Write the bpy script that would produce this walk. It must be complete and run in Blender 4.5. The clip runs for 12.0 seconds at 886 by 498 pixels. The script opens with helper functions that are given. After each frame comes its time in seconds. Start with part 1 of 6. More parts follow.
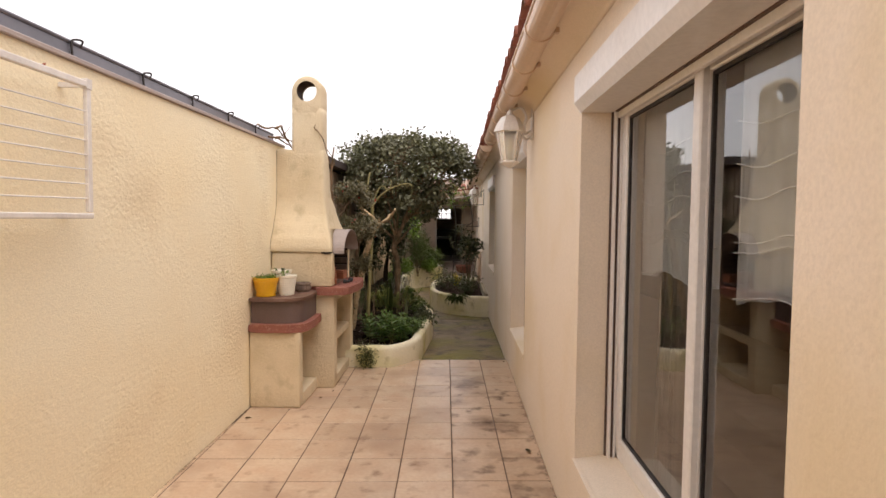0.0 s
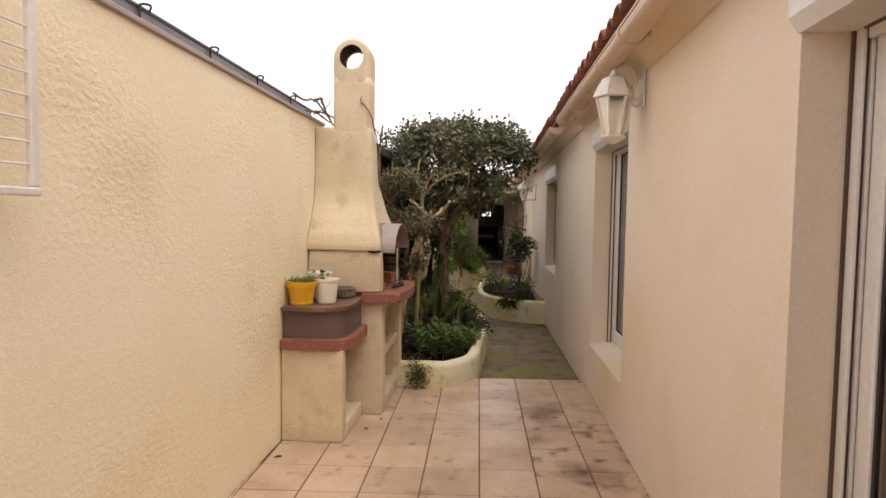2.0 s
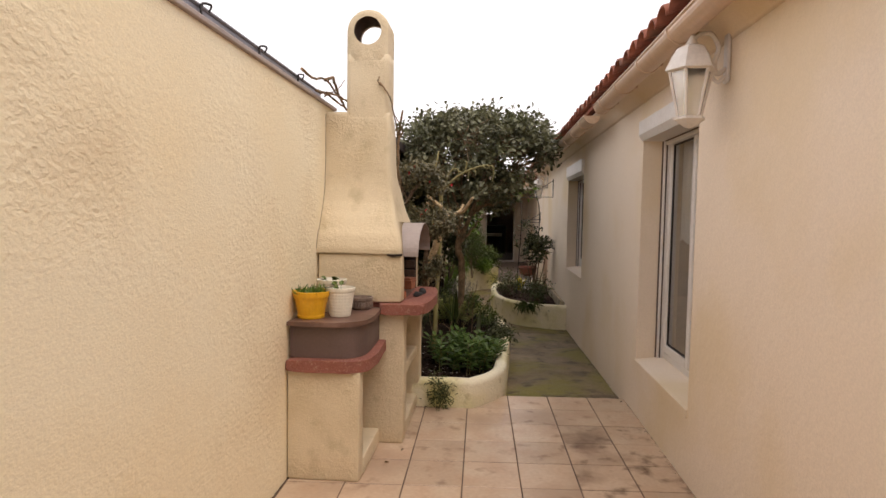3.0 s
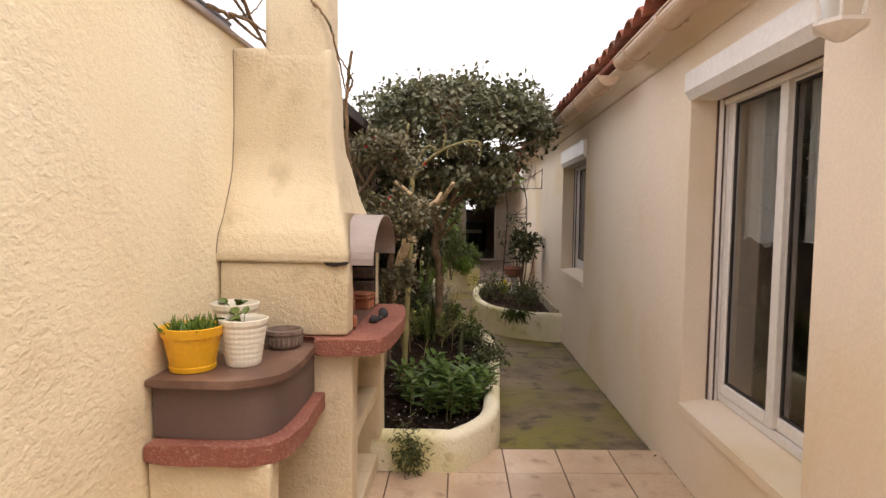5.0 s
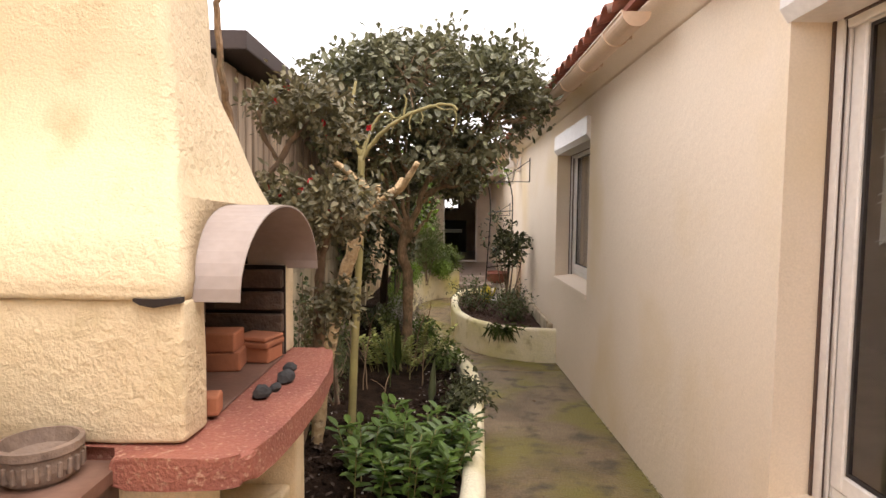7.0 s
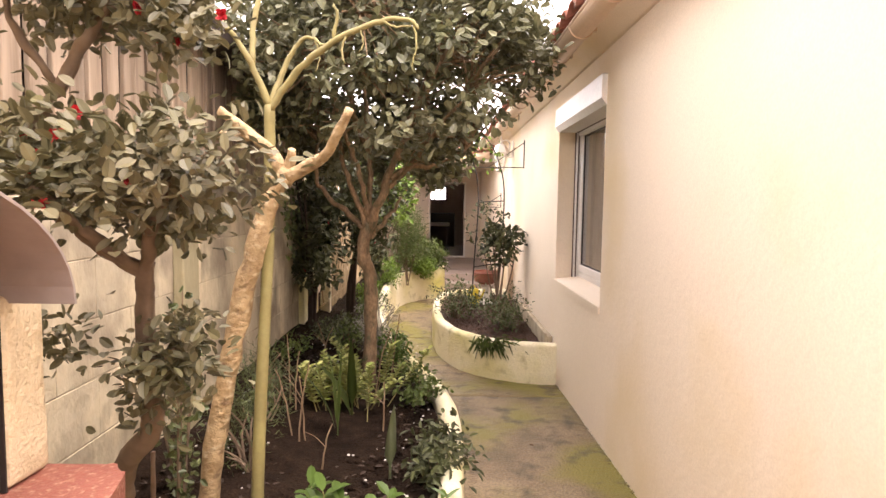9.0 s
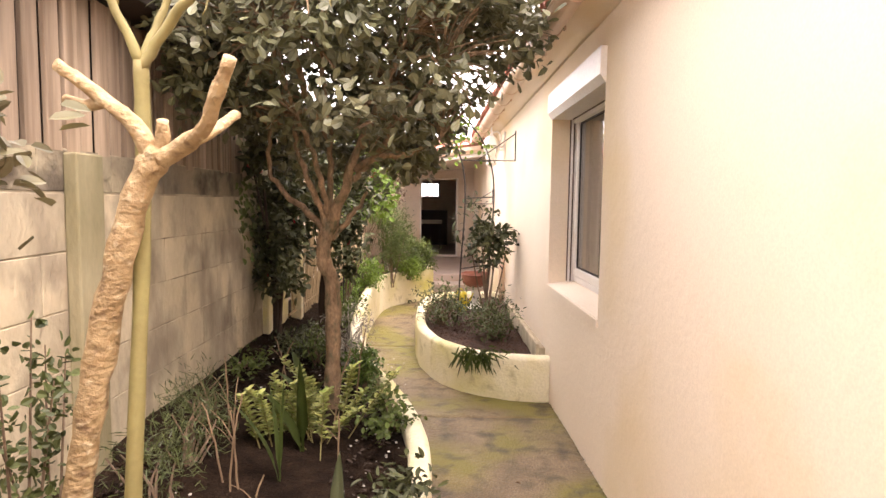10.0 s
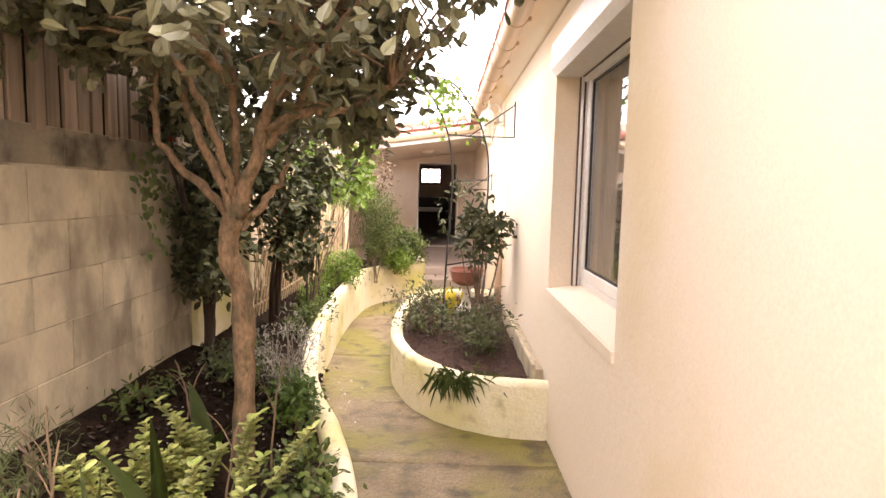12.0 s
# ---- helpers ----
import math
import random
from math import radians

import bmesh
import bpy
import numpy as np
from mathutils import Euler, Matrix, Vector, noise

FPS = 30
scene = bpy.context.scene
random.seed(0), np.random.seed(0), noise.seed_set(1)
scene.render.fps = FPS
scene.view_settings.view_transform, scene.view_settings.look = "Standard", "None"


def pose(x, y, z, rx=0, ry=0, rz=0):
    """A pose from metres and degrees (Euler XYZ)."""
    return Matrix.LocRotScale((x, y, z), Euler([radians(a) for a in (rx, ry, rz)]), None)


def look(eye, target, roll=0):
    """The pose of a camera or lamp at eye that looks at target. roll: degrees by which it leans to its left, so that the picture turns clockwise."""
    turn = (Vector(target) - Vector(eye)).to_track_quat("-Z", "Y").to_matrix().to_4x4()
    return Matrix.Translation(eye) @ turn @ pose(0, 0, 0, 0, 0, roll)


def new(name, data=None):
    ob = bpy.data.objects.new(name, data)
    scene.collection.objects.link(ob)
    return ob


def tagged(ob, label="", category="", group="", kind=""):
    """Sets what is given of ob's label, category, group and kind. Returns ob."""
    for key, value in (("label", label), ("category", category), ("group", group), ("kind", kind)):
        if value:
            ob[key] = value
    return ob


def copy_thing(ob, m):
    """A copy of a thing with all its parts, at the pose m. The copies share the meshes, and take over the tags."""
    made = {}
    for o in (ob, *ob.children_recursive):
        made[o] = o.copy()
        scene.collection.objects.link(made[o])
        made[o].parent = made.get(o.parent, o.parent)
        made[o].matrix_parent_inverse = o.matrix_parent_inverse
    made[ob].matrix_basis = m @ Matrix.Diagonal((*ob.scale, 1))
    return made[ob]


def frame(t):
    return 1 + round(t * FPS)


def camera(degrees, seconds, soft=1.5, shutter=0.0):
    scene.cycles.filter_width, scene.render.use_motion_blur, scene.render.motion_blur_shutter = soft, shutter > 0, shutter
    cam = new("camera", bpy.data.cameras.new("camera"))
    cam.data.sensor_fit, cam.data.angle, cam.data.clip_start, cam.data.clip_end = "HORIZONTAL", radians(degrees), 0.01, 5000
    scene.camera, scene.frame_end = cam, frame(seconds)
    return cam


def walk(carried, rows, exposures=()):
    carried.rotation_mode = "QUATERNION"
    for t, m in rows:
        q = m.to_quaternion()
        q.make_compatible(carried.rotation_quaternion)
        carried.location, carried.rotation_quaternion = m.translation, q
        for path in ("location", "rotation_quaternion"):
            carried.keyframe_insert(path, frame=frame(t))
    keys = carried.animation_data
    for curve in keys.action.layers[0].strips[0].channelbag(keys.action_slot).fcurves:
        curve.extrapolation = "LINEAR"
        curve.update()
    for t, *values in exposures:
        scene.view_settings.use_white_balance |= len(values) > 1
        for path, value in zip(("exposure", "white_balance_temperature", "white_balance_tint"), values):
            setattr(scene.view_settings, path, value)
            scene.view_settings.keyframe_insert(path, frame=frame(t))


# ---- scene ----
cam = camera(74.8, 12.0)
PATH = [
    (0, (0.153, 0.834, 1.588), (0.109, 2.831, 1.482), 0.5),
    (0.5, (0.124, 0.98, 1.539), (0.034, 2.976, 1.438), 0.5),
    (1, (0.037, 1.257, 1.52), (-0.095, 3.25, 1.413), 0.6),
    (1.5, (-0.062, 1.512, 1.527), (-0.21, 3.503, 1.417), 0.7),
    (2, (-0.176, 1.793, 1.532), (-0.33, 3.783, 1.421), 0.8),
    (2.5, (-0.308, 2.08, 1.522), (-0.469, 4.07, 1.406), 0.8),
    (3, (-0.418, 2.378, 1.533), (-0.576, 4.368, 1.414), 0.9),
    (5, (-0.48, 3.678, 1.49), (-0.56, 5.672, 1.361), 0.7),
    (5.5, (-0.456, 4.012, 1.485), (-0.523, 6.006, 1.355), 0.6),
    (6, (-0.462, 4.352, 1.484), (-0.515, 6.347, 1.353), 0.6),
    (6.5, (-0.449, 4.638, 1.473), (-0.481, 6.633, 1.342), 0.6),
    (8.5, (-0.344, 5.77, 1.422), (-0.331, 7.765, 1.278), 0.7),
    (9, (-0.31, 6.039, 1.416), (-0.292, 8.033, 1.263), 0.8),
    (9.5, (-0.244, 6.304, 1.409), (-0.224, 8.298, 1.255), 0.7),
    (10, (-0.161, 6.592, 1.411), (-0.134, 8.586, 1.248), 0.7),
    (10.5, (-0.044, 6.866, 1.402), (-0.014, 8.859, 1.231), 0.8),
    (11, (0.038, 7.111, 1.365), (0.06, 9.103, 1.185), 1.1),
    (11.5, (0.06, 7.376, 1.367), (0.07, 9.367, 1.176), 1.2),
    (12, (0.087, 7.592, 1.367), (0.084, 9.581, 1.164), 1.3),
]
EXPOSURE = [(0.0, 0.88, 6500, 16), (3.0, 0.74, 6500, 16), (5.0, 1.10, 6500, 16), (6.5, 1.46, 6500, 16), (8.5, 2.5, 6700, 20), (10.0, 2.8, 6800, 22), (12.0, 3.05, 6800, 21)]
walk(cam, [(t, look(eye, target, roll)) for t, eye, target, roll in PATH], EXPOSURE)

# ---- light: a bright overcast sky with a weak, wide sun ----
world = bpy.data.worlds.new("overcast_sky")
scene.world = world
world.use_nodes = True
wn = world.node_tree
sky = wn.nodes.new("ShaderNodeTexSky")
sky.sky_type, sky.sun_disc = "NISHITA", False
sky.sun_elevation, sky.sun_rotation = radians(65), radians(135)
sky.air_density, sky.dust_density = 1.0, 4.0
grey = wn.nodes.new("ShaderNodeMix")
grey.data_type = "RGBA"
grey.inputs["Factor"].default_value = 0.85
grey.inputs["B"].default_value = (9.0, 8.7, 8.4, 1)
wn.links.new(sky.outputs["Color"], grey.inputs["A"])
wn.links.new(grey.outputs["Result"], wn.nodes["Background"].inputs["Color"])
wn.nodes["Background"].inputs["Strength"].default_value = 0.1
sun = new("sun", bpy.data.lights.new("sun", "SUN"))
sun.data.energy, sun.data.angle, sun.data.color = 0.82, radians(40), (1.0, 0.94, 0.86)
sun.matrix_world = look((3.0, 3.0, 9.0), (0.0, 6.0, 0.0))


# ---- materials ----
def mat(name, col, col2=None, rough=0.8, metal=0.0, scale=4.0, fine=60.0, bump=0.2, bump_size=0.004, spot=None,
        spot_scale=1.5, spot_at=(0.55, 0.75), vary=0.0, island=False, stretch=(1, 1, 1), gloss=0.5, leaf=0.0, coarse=0.0,
        speck=None, speck_scale=9.0, speck_at=(0.52, 0.7), grain=0.9, coarse_scale=26.0, patchy=None):
    """Two colours mixed by a broad noise, grain, optional stains, and a relief."""
    m = bpy.data.materials.new(name)
    m.use_nodes = True
    t = m.node_tree
    N, L = t.nodes, t.links
    b = N["Principled BSDF"]
    col2 = col2 or tuple(c * 0.82 for c in col)
    geo = N.new("ShaderNodeNewGeometry")
    mp = N.new("ShaderNodeMapping")
    mp.inputs["Scale"].default_value = stretch
    L.new(geo.outputs["Position"], mp.inputs["Vector"])

    def noisy(sc, detail=4.0, dist=0.0):
        n = N.new("ShaderNodeTexNoise")
        n.inputs["Scale"].default_value, n.inputs["Detail"].default_value = sc, detail
        n.inputs["Distortion"].default_value = dist
        L.new(mp.outputs["Vector"], n.inputs["Vector"])
        return n.outputs["Fac"]

    def ramp(fac, a, c):
        r = N.new("ShaderNodeMapRange")
        r.inputs["From Min"].default_value, r.inputs["From Max"].default_value = a, c
        L.new(fac, r.inputs["Value"])
        return r.outputs["Result"]

    def mix(fac, a, c, kind="MIX"):
        x = N.new("ShaderNodeMix")
        x.data_type, x.blend_type = "RGBA", kind
        for sock, v in ((x.inputs["Factor"], fac), (x.inputs["A"], a), (x.inputs["B"], c)):
            if isinstance(v, (int, float)):
                sock.default_value = v
            elif isinstance(v, tuple):
                sock.default_value = (*v[:3], 1)
            else:
                L.new(v, sock)
        return x.outputs["Result"]

    c = mix(ramp(noisy(scale), 0.32, 0.68), col, col2)
    fn = noisy(fine, 3.0)
    c = mix(ramp(fn, 0.3, 0.7), mix(1.0, c, (grain, grain, grain), "MULTIPLY"), c)
    if spot:
        c = mix(ramp(noisy(spot_scale, 8.0, 0.15), *spot_at), c, spot)
    if speck:
        c = mix(ramp(noisy(speck_scale, 10.0, 0.0), *speck_at), c, speck)
    if vary:
        if island:
            rnd = geo.outputs["Random Per Island"]
        else:
            rnd = N.new("ShaderNodeObjectInfo").outputs["Random"]
        h = N.new("ShaderNodeHueSaturation")
        h.inputs["Saturation"].default_value = 1.0
        r = N.new("ShaderNodeMapRange")
        r.inputs["To Min"].default_value, r.inputs["To Max"].default_value = 1 - vary, 1 + vary
        L.new(rnd, r.inputs["Value"])
        L.new(r.outputs["Result"], h.inputs["Value"])
        L.new(c, h.inputs["Color"])
        c = h.outputs["Color"]
    L.new(c, b.inputs["Base Color"])
    b.inputs["Roughness"].default_value, b.inputs["Metallic"].default_value = rough, metal
    b.inputs["Specular IOR Level"].default_value = gloss
    if bump:
        bp = N.new("ShaderNodeBump")
        bp.inputs["Strength"].default_value, bp.inputs["Distance"].default_value = bump, bump_size
        L.new(fn, bp.inputs["Height"])
        if coarse:
            b2 = N.new("ShaderNodeBump")
            b2.inputs["Strength"].default_value, b2.inputs["Distance"].default_value = 1.0, coarse
            lumps = noisy(coarse_scale, 5.0, 0.3)
            if patchy:
                both = N.new("ShaderNodeMath")
                both.operation = "MULTIPLY"
                L.new(lumps, both.inputs[0])
                L.new(ramp(noisy(patchy, 3.0), 0.35, 0.62), both.inputs[1])
                lumps = both.outputs["Value"]
            L.new(lumps, b2.inputs["Height"])
            L.new(b2.outputs["Normal"], bp.inputs["Normal"])
        L.new(bp.outputs["Normal"], b.inputs["Normal"])
    if leaf:
        tr = N.new("ShaderNodeBsdfTranslucent")
        L.new(c, tr.inputs["Color"])
        ms = N.new("ShaderNodeMixShader")
        ms.inputs["Fac"].default_value = leaf
        L.new(b.outputs["BSDF"], ms.inputs[1])
        L.new(tr.outputs["BSDF"], ms.inputs[2])
        L.new(ms.outputs["Shader"], N["Material Output"].inputs["Surface"])
    return m


def glass_mat(name, tint=(0.95, 0.97, 0.96), rough=0.0):
    m = bpy.data.materials.new(name)
    m.use_nodes = True
    b = m.node_tree.nodes["Principled BSDF"]
    b.inputs["Base Color"].default_value = (*tint, 1)
    b.inputs["Transmission Weight"].default_value = 1.0
    b.inputs["Roughness"].default_value, b.inputs["IOR"].default_value = rough, 1.5
    return m


M = {
    "left_render": mat("yellow_render", (0.89, 0.79, 0.57), (0.87, 0.73, 0.48), 0.9, scale=1.2, fine=120, bump=0.38, bump_size=0.005,
                       spot=(0.68, 0.54, 0.34), spot_scale=1.3, spot_at=(0.52, 0.86), coarse=0.008, coarse_scale=38.0, patchy=1.3, stretch=(1, 0.8, 1.1)),
    "house_render": mat("cream_render", (0.83, 0.71, 0.57), (0.80, 0.67, 0.52), 0.85, scale=0.9, fine=120, bump=0.15, bump_size=0.004,
                        spot=(0.70, 0.55, 0.32), spot_scale=0.9, spot_at=(0.50, 0.78), coarse=0.003),
    "bbq_render": mat("barbecue_render", (0.705, 0.59, 0.40), (0.655, 0.53, 0.345), 0.9, scale=2.5, fine=150, bump=0.55, bump_size=0.005,
                      spot=(0.52, 0.42, 0.25), spot_scale=2.6, spot_at=(0.52, 0.95), coarse=0.009, coarse_scale=48.0, patchy=2.5, speck=(0.46, 0.37, 0.22), speck_scale=8.0, speck_at=(0.57, 0.82)),
    "planter_render": mat("planter_render", (0.82, 0.755, 0.57), (0.78, 0.70, 0.46), 0.9, scale=2.0, fine=60, bump=0.7, bump_size=0.008,
                          spot=(0.57, 0.525, 0.16), spot_scale=2.0, spot_at=(0.46, 0.76), coarse=0.008, speck=(0.42, 0.36, 0.20), speck_scale=8.0, speck_at=(0.58, 0.78)),
    "tile": mat("patio_tile", (0.53, 0.37, 0.25), (0.57, 0.43, 0.30), 0.27, scale=5, fine=40, bump=0.25, bump_size=0.002,
                spot=(0.36, 0.24, 0.165), spot_scale=1.4, spot_at=(0.50, 0.78), vary=0.09, speck=(0.24, 0.15, 0.10), speck_scale=7.0, speck_at=(0.58, 0.80)),
    "tile_worn": mat("stained_patio_tile", (0.51, 0.355, 0.24), (0.54, 0.40, 0.28), 0.27, scale=5, fine=40, bump=0.25, bump_size=0.002,
                     spot=(0.20, 0.125, 0.082), spot_scale=2.2, spot_at=(0.49, 0.70), vary=0.09, speck=(0.13, 0.08, 0.052), speck_scale=6.0, speck_at=(0.54, 0.72)),
    "joint": mat("tile_joint", (0.135, 0.082, 0.052), (0.075, 0.048, 0.033), 0.95, scale=3),
    "grout": mat("grout", (0.10, 0.07, 0.05), (0.06, 0.045, 0.035), 0.95),
    "path": mat("mossy_concrete", (0.375, 0.28, 0.170), (0.185, 0.130, 0.070), 0.55, scale=2.6, fine=75, bump=1.0, bump_size=0.012, grain=0.55,
                spot=(0.205, 0.176, 0.036), spot_scale=1.25, spot_at=(0.44, 0.58),
                speck=(0.082, 0.057, 0.032), speck_scale=7.0, speck_at=(0.52, 0.70), coarse=0.012, coarse_scale=22.0),
    "moss": mat("dark_moss", (0.13, 0.105, 0.045), (0.07, 0.055, 0.03), 0.95, scale=9, fine=60, bump=0.6),
    "ground": mat("ground_earth", (0.16, 0.13, 0.09), (0.10, 0.09, 0.06), 0.95, scale=0.7, fine=12),
    "soil": mat("dark_soil", (0.014, 0.0082, 0.005), (0.040, 0.024, 0.015), 1.0, gloss=0.1, scale=9, fine=90, bump=1.0, bump_size=0.02, grain=0.5, coarse=0.02),
    "mossy_post": mat("mossy_concrete_post", (0.36, 0.31, 0.19), (0.22, 0.19, 0.10), 0.9, scale=5, fine=60, bump=0.6, coarse=0.005, stretch=(1, 1, 0.4)),
    "mulch": mat("bark_mulch", (0.11, 0.05, 0.028), (0.06, 0.03, 0.02), 0.95, scale=14, fine=90, bump=1.0, bump_size=0.02, grain=0.45, coarse=0.02),
    "block": mat("wet_concrete_block", (0.66, 0.56, 0.38), (0.47, 0.40, 0.285), 0.9, scale=3.2, fine=50, bump=0.6, bump_size=0.006,
                 spot=(0.28, 0.23, 0.165), spot_scale=3.4, spot_at=(0.45, 0.66), vary=0.11, stretch=(1, 1, 0.6), coarse=0.007, speck=(0.22, 0.18, 0.13), speck_scale=7.0, speck_at=(0.54, 0.80)),
    "block_top": mat("weathered_block", (0.30, 0.25, 0.17), (0.17, 0.14, 0.10), 0.95, scale=3, fine=40, bump=0.8, bump_size=0.008, spot=(0.42, 0.36, 0.24), spot_scale=4, coarse=0.008, speck=(0.08, 0.062, 0.042), speck_scale=6.0, speck_at=(0.50, 0.68)),
    "mortar": mat("mortar", (0.55, 0.47, 0.33), (0.15, 0.12, 0.085), 0.95, scale=5.0, fine=50, bump=0.6),
    "slat": mat("weathered_wood", (0.44, 0.335, 0.24), (0.23, 0.165, 0.11), 0.85, scale=5, fine=30, bump=0.6, bump_size=0.004, vary=0.22, stretch=(4, 4, 0.25)),
    "dark_wood": mat("dark_wood", (0.05, 0.032, 0.022), None, 0.8),
    "brown_edge": mat("brown_felt_edge", (0.055, 0.038, 0.032), None, 0.8),
    "red_slab": mat("red_concrete", (0.30, 0.105, 0.068), (0.22, 0.070, 0.048), 0.7, scale=6, fine=120, bump=0.9, bump_size=0.006,
                    spot=(0.42, 0.25, 0.17), spot_scale=95, spot_at=(0.55, 0.75)),
    "basin": mat("brown_basin", (0.115, 0.075, 0.062), (0.14, 0.09, 0.075), 0.6, scale=3, fine=80, bump=0.15),
    "lid": mat("brown_lid", (0.16, 0.082, 0.055), (0.11, 0.06, 0.042), 0.5, scale=6, fine=60, bump=0.2, spot=(0.25, 0.15, 0.11), spot_scale=4),
    "sheet": mat("galvanised_sheet", (0.37, 0.305, 0.27), (0.30, 0.245, 0.215), 0.6, metal=0.1, scale=4, fine=40, bump=0.1),
    "soot_and_gaps": mat("dark_soot_and_gaps", (0.030, 0.019, 0.014), (0.018, 0.012, 0.010), 0.95),
    "soot": mat("sooty_firebrick", (0.125, 0.078, 0.05), (0.06, 0.038, 0.027), 0.9, scale=8, fine=60, bump=1.0, bump_size=0.008, coarse=0.008),
    "terracotta": mat("terracotta", (0.41, 0.150, 0.070), (0.29, 0.105, 0.052), 0.8, scale=9, fine=70, bump=0.3, vary=0.1),
    "roof_tile": mat("red_roof_tile", (0.33, 0.105, 0.055), (0.22, 0.07, 0.045), 0.8, scale=7, fine=60, bump=0.5, spot=(0.13, 0.10, 0.07), spot_scale=5, vary=0.2),
    "gutter": mat("sand_pvc", (0.62, 0.45, 0.31), (0.58, 0.41, 0.28), 0.35, scale=3, fine=30, bump=0.05),
    "white_pvc": mat("white_pvc", (0.80, 0.76, 0.72), (0.76, 0.71, 0.66), 0.35, scale=3, fine=40, bump=0.03),
    "white_metal": mat("white_painted_metal", (0.78, 0.73, 0.67), (0.70, 0.64, 0.58), 0.45, scale=9, fine=60, bump=0.15),
    "black_rubber": mat("dark_seal", (0.035, 0.028, 0.026), None, 0.6),
    "brown_rail": mat("brown_rail", (0.10, 0.055, 0.04), None, 0.5),
    "zinc": mat("grey_zinc", (0.20, 0.19, 0.21), (0.15, 0.145, 0.16), 0.45, metal=0.5, scale=2, fine=25, bump=0.1),
    "zinc_edge": mat("coping_strip", (0.42, 0.34, 0.30), (0.36, 0.29, 0.26), 0.6, scale=3, fine=40, bump=0.3),
    "iron": mat("dark_iron", (0.045, 0.038, 0.034), None, 0.6, metal=0.4),
    "glass": glass_mat("window_glass"),
    "frosted": glass_mat("frosted_glass", (0.93, 0.91, 0.86), 0.35),
    "lace": mat("white_lace", (0.86, 0.83, 0.79), (0.80, 0.77, 0.73), 0.9, scale=8, fine=150, bump=0.2, leaf=0.08),
    "drape": mat("grey_drape", (0.42, 0.34, 0.28), (0.30, 0.24, 0.20), 0.9, leaf=0.1),
    "room": mat("room_wall", (0.60, 0.50, 0.42), None, 0.9),
    "porch_wall": mat("porch_render", (0.78, 0.67, 0.56), (0.72, 0.60, 0.49), 0.9, fine=60, bump=0.3),
    "porch_floor": mat("porch_tile", (0.40, 0.32, 0.27), (0.34, 0.27, 0.23), 0.5),
    "yellow_pot": mat("yellow_plastic", (0.80, 0.43, 0.015), (0.74, 0.38, 0.012), 0.4, bump=0.05),
    "white_pot": mat("cream_ceramic", (0.80, 0.75, 0.62), (0.76, 0.70, 0.56), 0.4, bump=0.05),
    "bark": mat("brown_bark", (0.36, 0.235, 0.135), (0.19, 0.12, 0.066), 0.9, scale=16, fine=80, bump=1.0, bump_size=0.008, stretch=(1, 1, 0.5), coarse=0.006, speck=(0.10, 0.085, 0.045), speck_scale=22.0, speck_at=(0.52, 0.66), grain=0.55),
    "pale_bark": mat("pale_bark", (0.52, 0.38, 0.21), (0.33, 0.22, 0.11), 0.85, scale=22, fine=60, bump=1.0, bump_size=0.008, spot=(0.17, 0.105, 0.055), spot_scale=18, spot_at=(0.56, 0.70), stretch=(1, 1, 1.2), coarse=0.005, speck=(0.56, 0.45, 0.29), speck_scale=30.0, speck_at=(0.58, 0.70)),
    "green_bark": mat("green_stem", (0.30, 0.26, 0.10), (0.22, 0.18, 0.07), 0.7, scale=8, fine=60, bump=0.4),
    "dark_bark": mat("dark_bark", (0.055, 0.035, 0.024), None, 0.9, fine=60, bump=0.6),
    "twig": mat("twig_bark", (0.21, 0.145, 0.095), (0.13, 0.085, 0.055), 0.9, scale=14, bump=0.6),
    "dry": mat("dry_stalk", (0.26, 0.175, 0.10), (0.17, 0.11, 0.065), 0.9),
    "leaf_tree": mat("grey_green_leaf", (0.112, 0.116, 0.050), (0.185, 0.178, 0.100), 0.42, scale=2, vary=0.38, island=True, bump=0, leaf=0.22),
    "leaf_cam": mat("dusty_leaf", (0.112, 0.104, 0.046), (0.185, 0.158, 0.088), 0.5, scale=6, vary=0.3, island=True, bump=0, leaf=0.12),
    "leaf_olive": mat("olive_leaf", (0.060, 0.080, 0.022), (0.095, 0.110, 0.036), 0.5, vary=0.35, island=True, bump=0, leaf=0.15),
    "leaf_dark": mat("dark_leaf", (0.046, 0.053, 0.018), (0.076, 0.083, 0.030), 0.6, vary=0.45, island=True, bump=0, leaf=0.1),
    "leaf_bright": mat("bright_leaf", (0.17, 0.26, 0.030), (0.12, 0.21, 0.030), 0.5, vary=0.35, island=True, bump=0, leaf=0.3),
    "leaf_mid": mat("mid_green_leaf", (0.105, 0.140, 0.028), (0.070, 0.100, 0.020), 0.6, vary=0.4, island=True, bump=0, leaf=0.2),
    "leaf_herb": mat("fresh_green_leaf", (0.105, 0.175, 0.030), (0.070, 0.125, 0.020), 0.45, vary=0.3, island=True, bump=0, leaf=0.25),
    "leaf_var": mat("variegated_leaf", (0.185, 0.24, 0.042), (0.37, 0.37, 0.13), 0.5, scale=30, vary=0.35, island=True, bump=0, leaf=0.2),
    "leaf_strap": mat("pale_strap_leaf", (0.22, 0.26, 0.14), (0.30, 0.33, 0.20), 0.55, scale=9, vary=0.1, bump=0, leaf=0.15, stretch=(4, 4, 0.5)),
    "leaf_grey": mat("silver_leaf", (0.46, 0.43, 0.38), (0.36, 0.33, 0.28), 0.7, vary=0.35, island=True, bump=0, leaf=0.15),
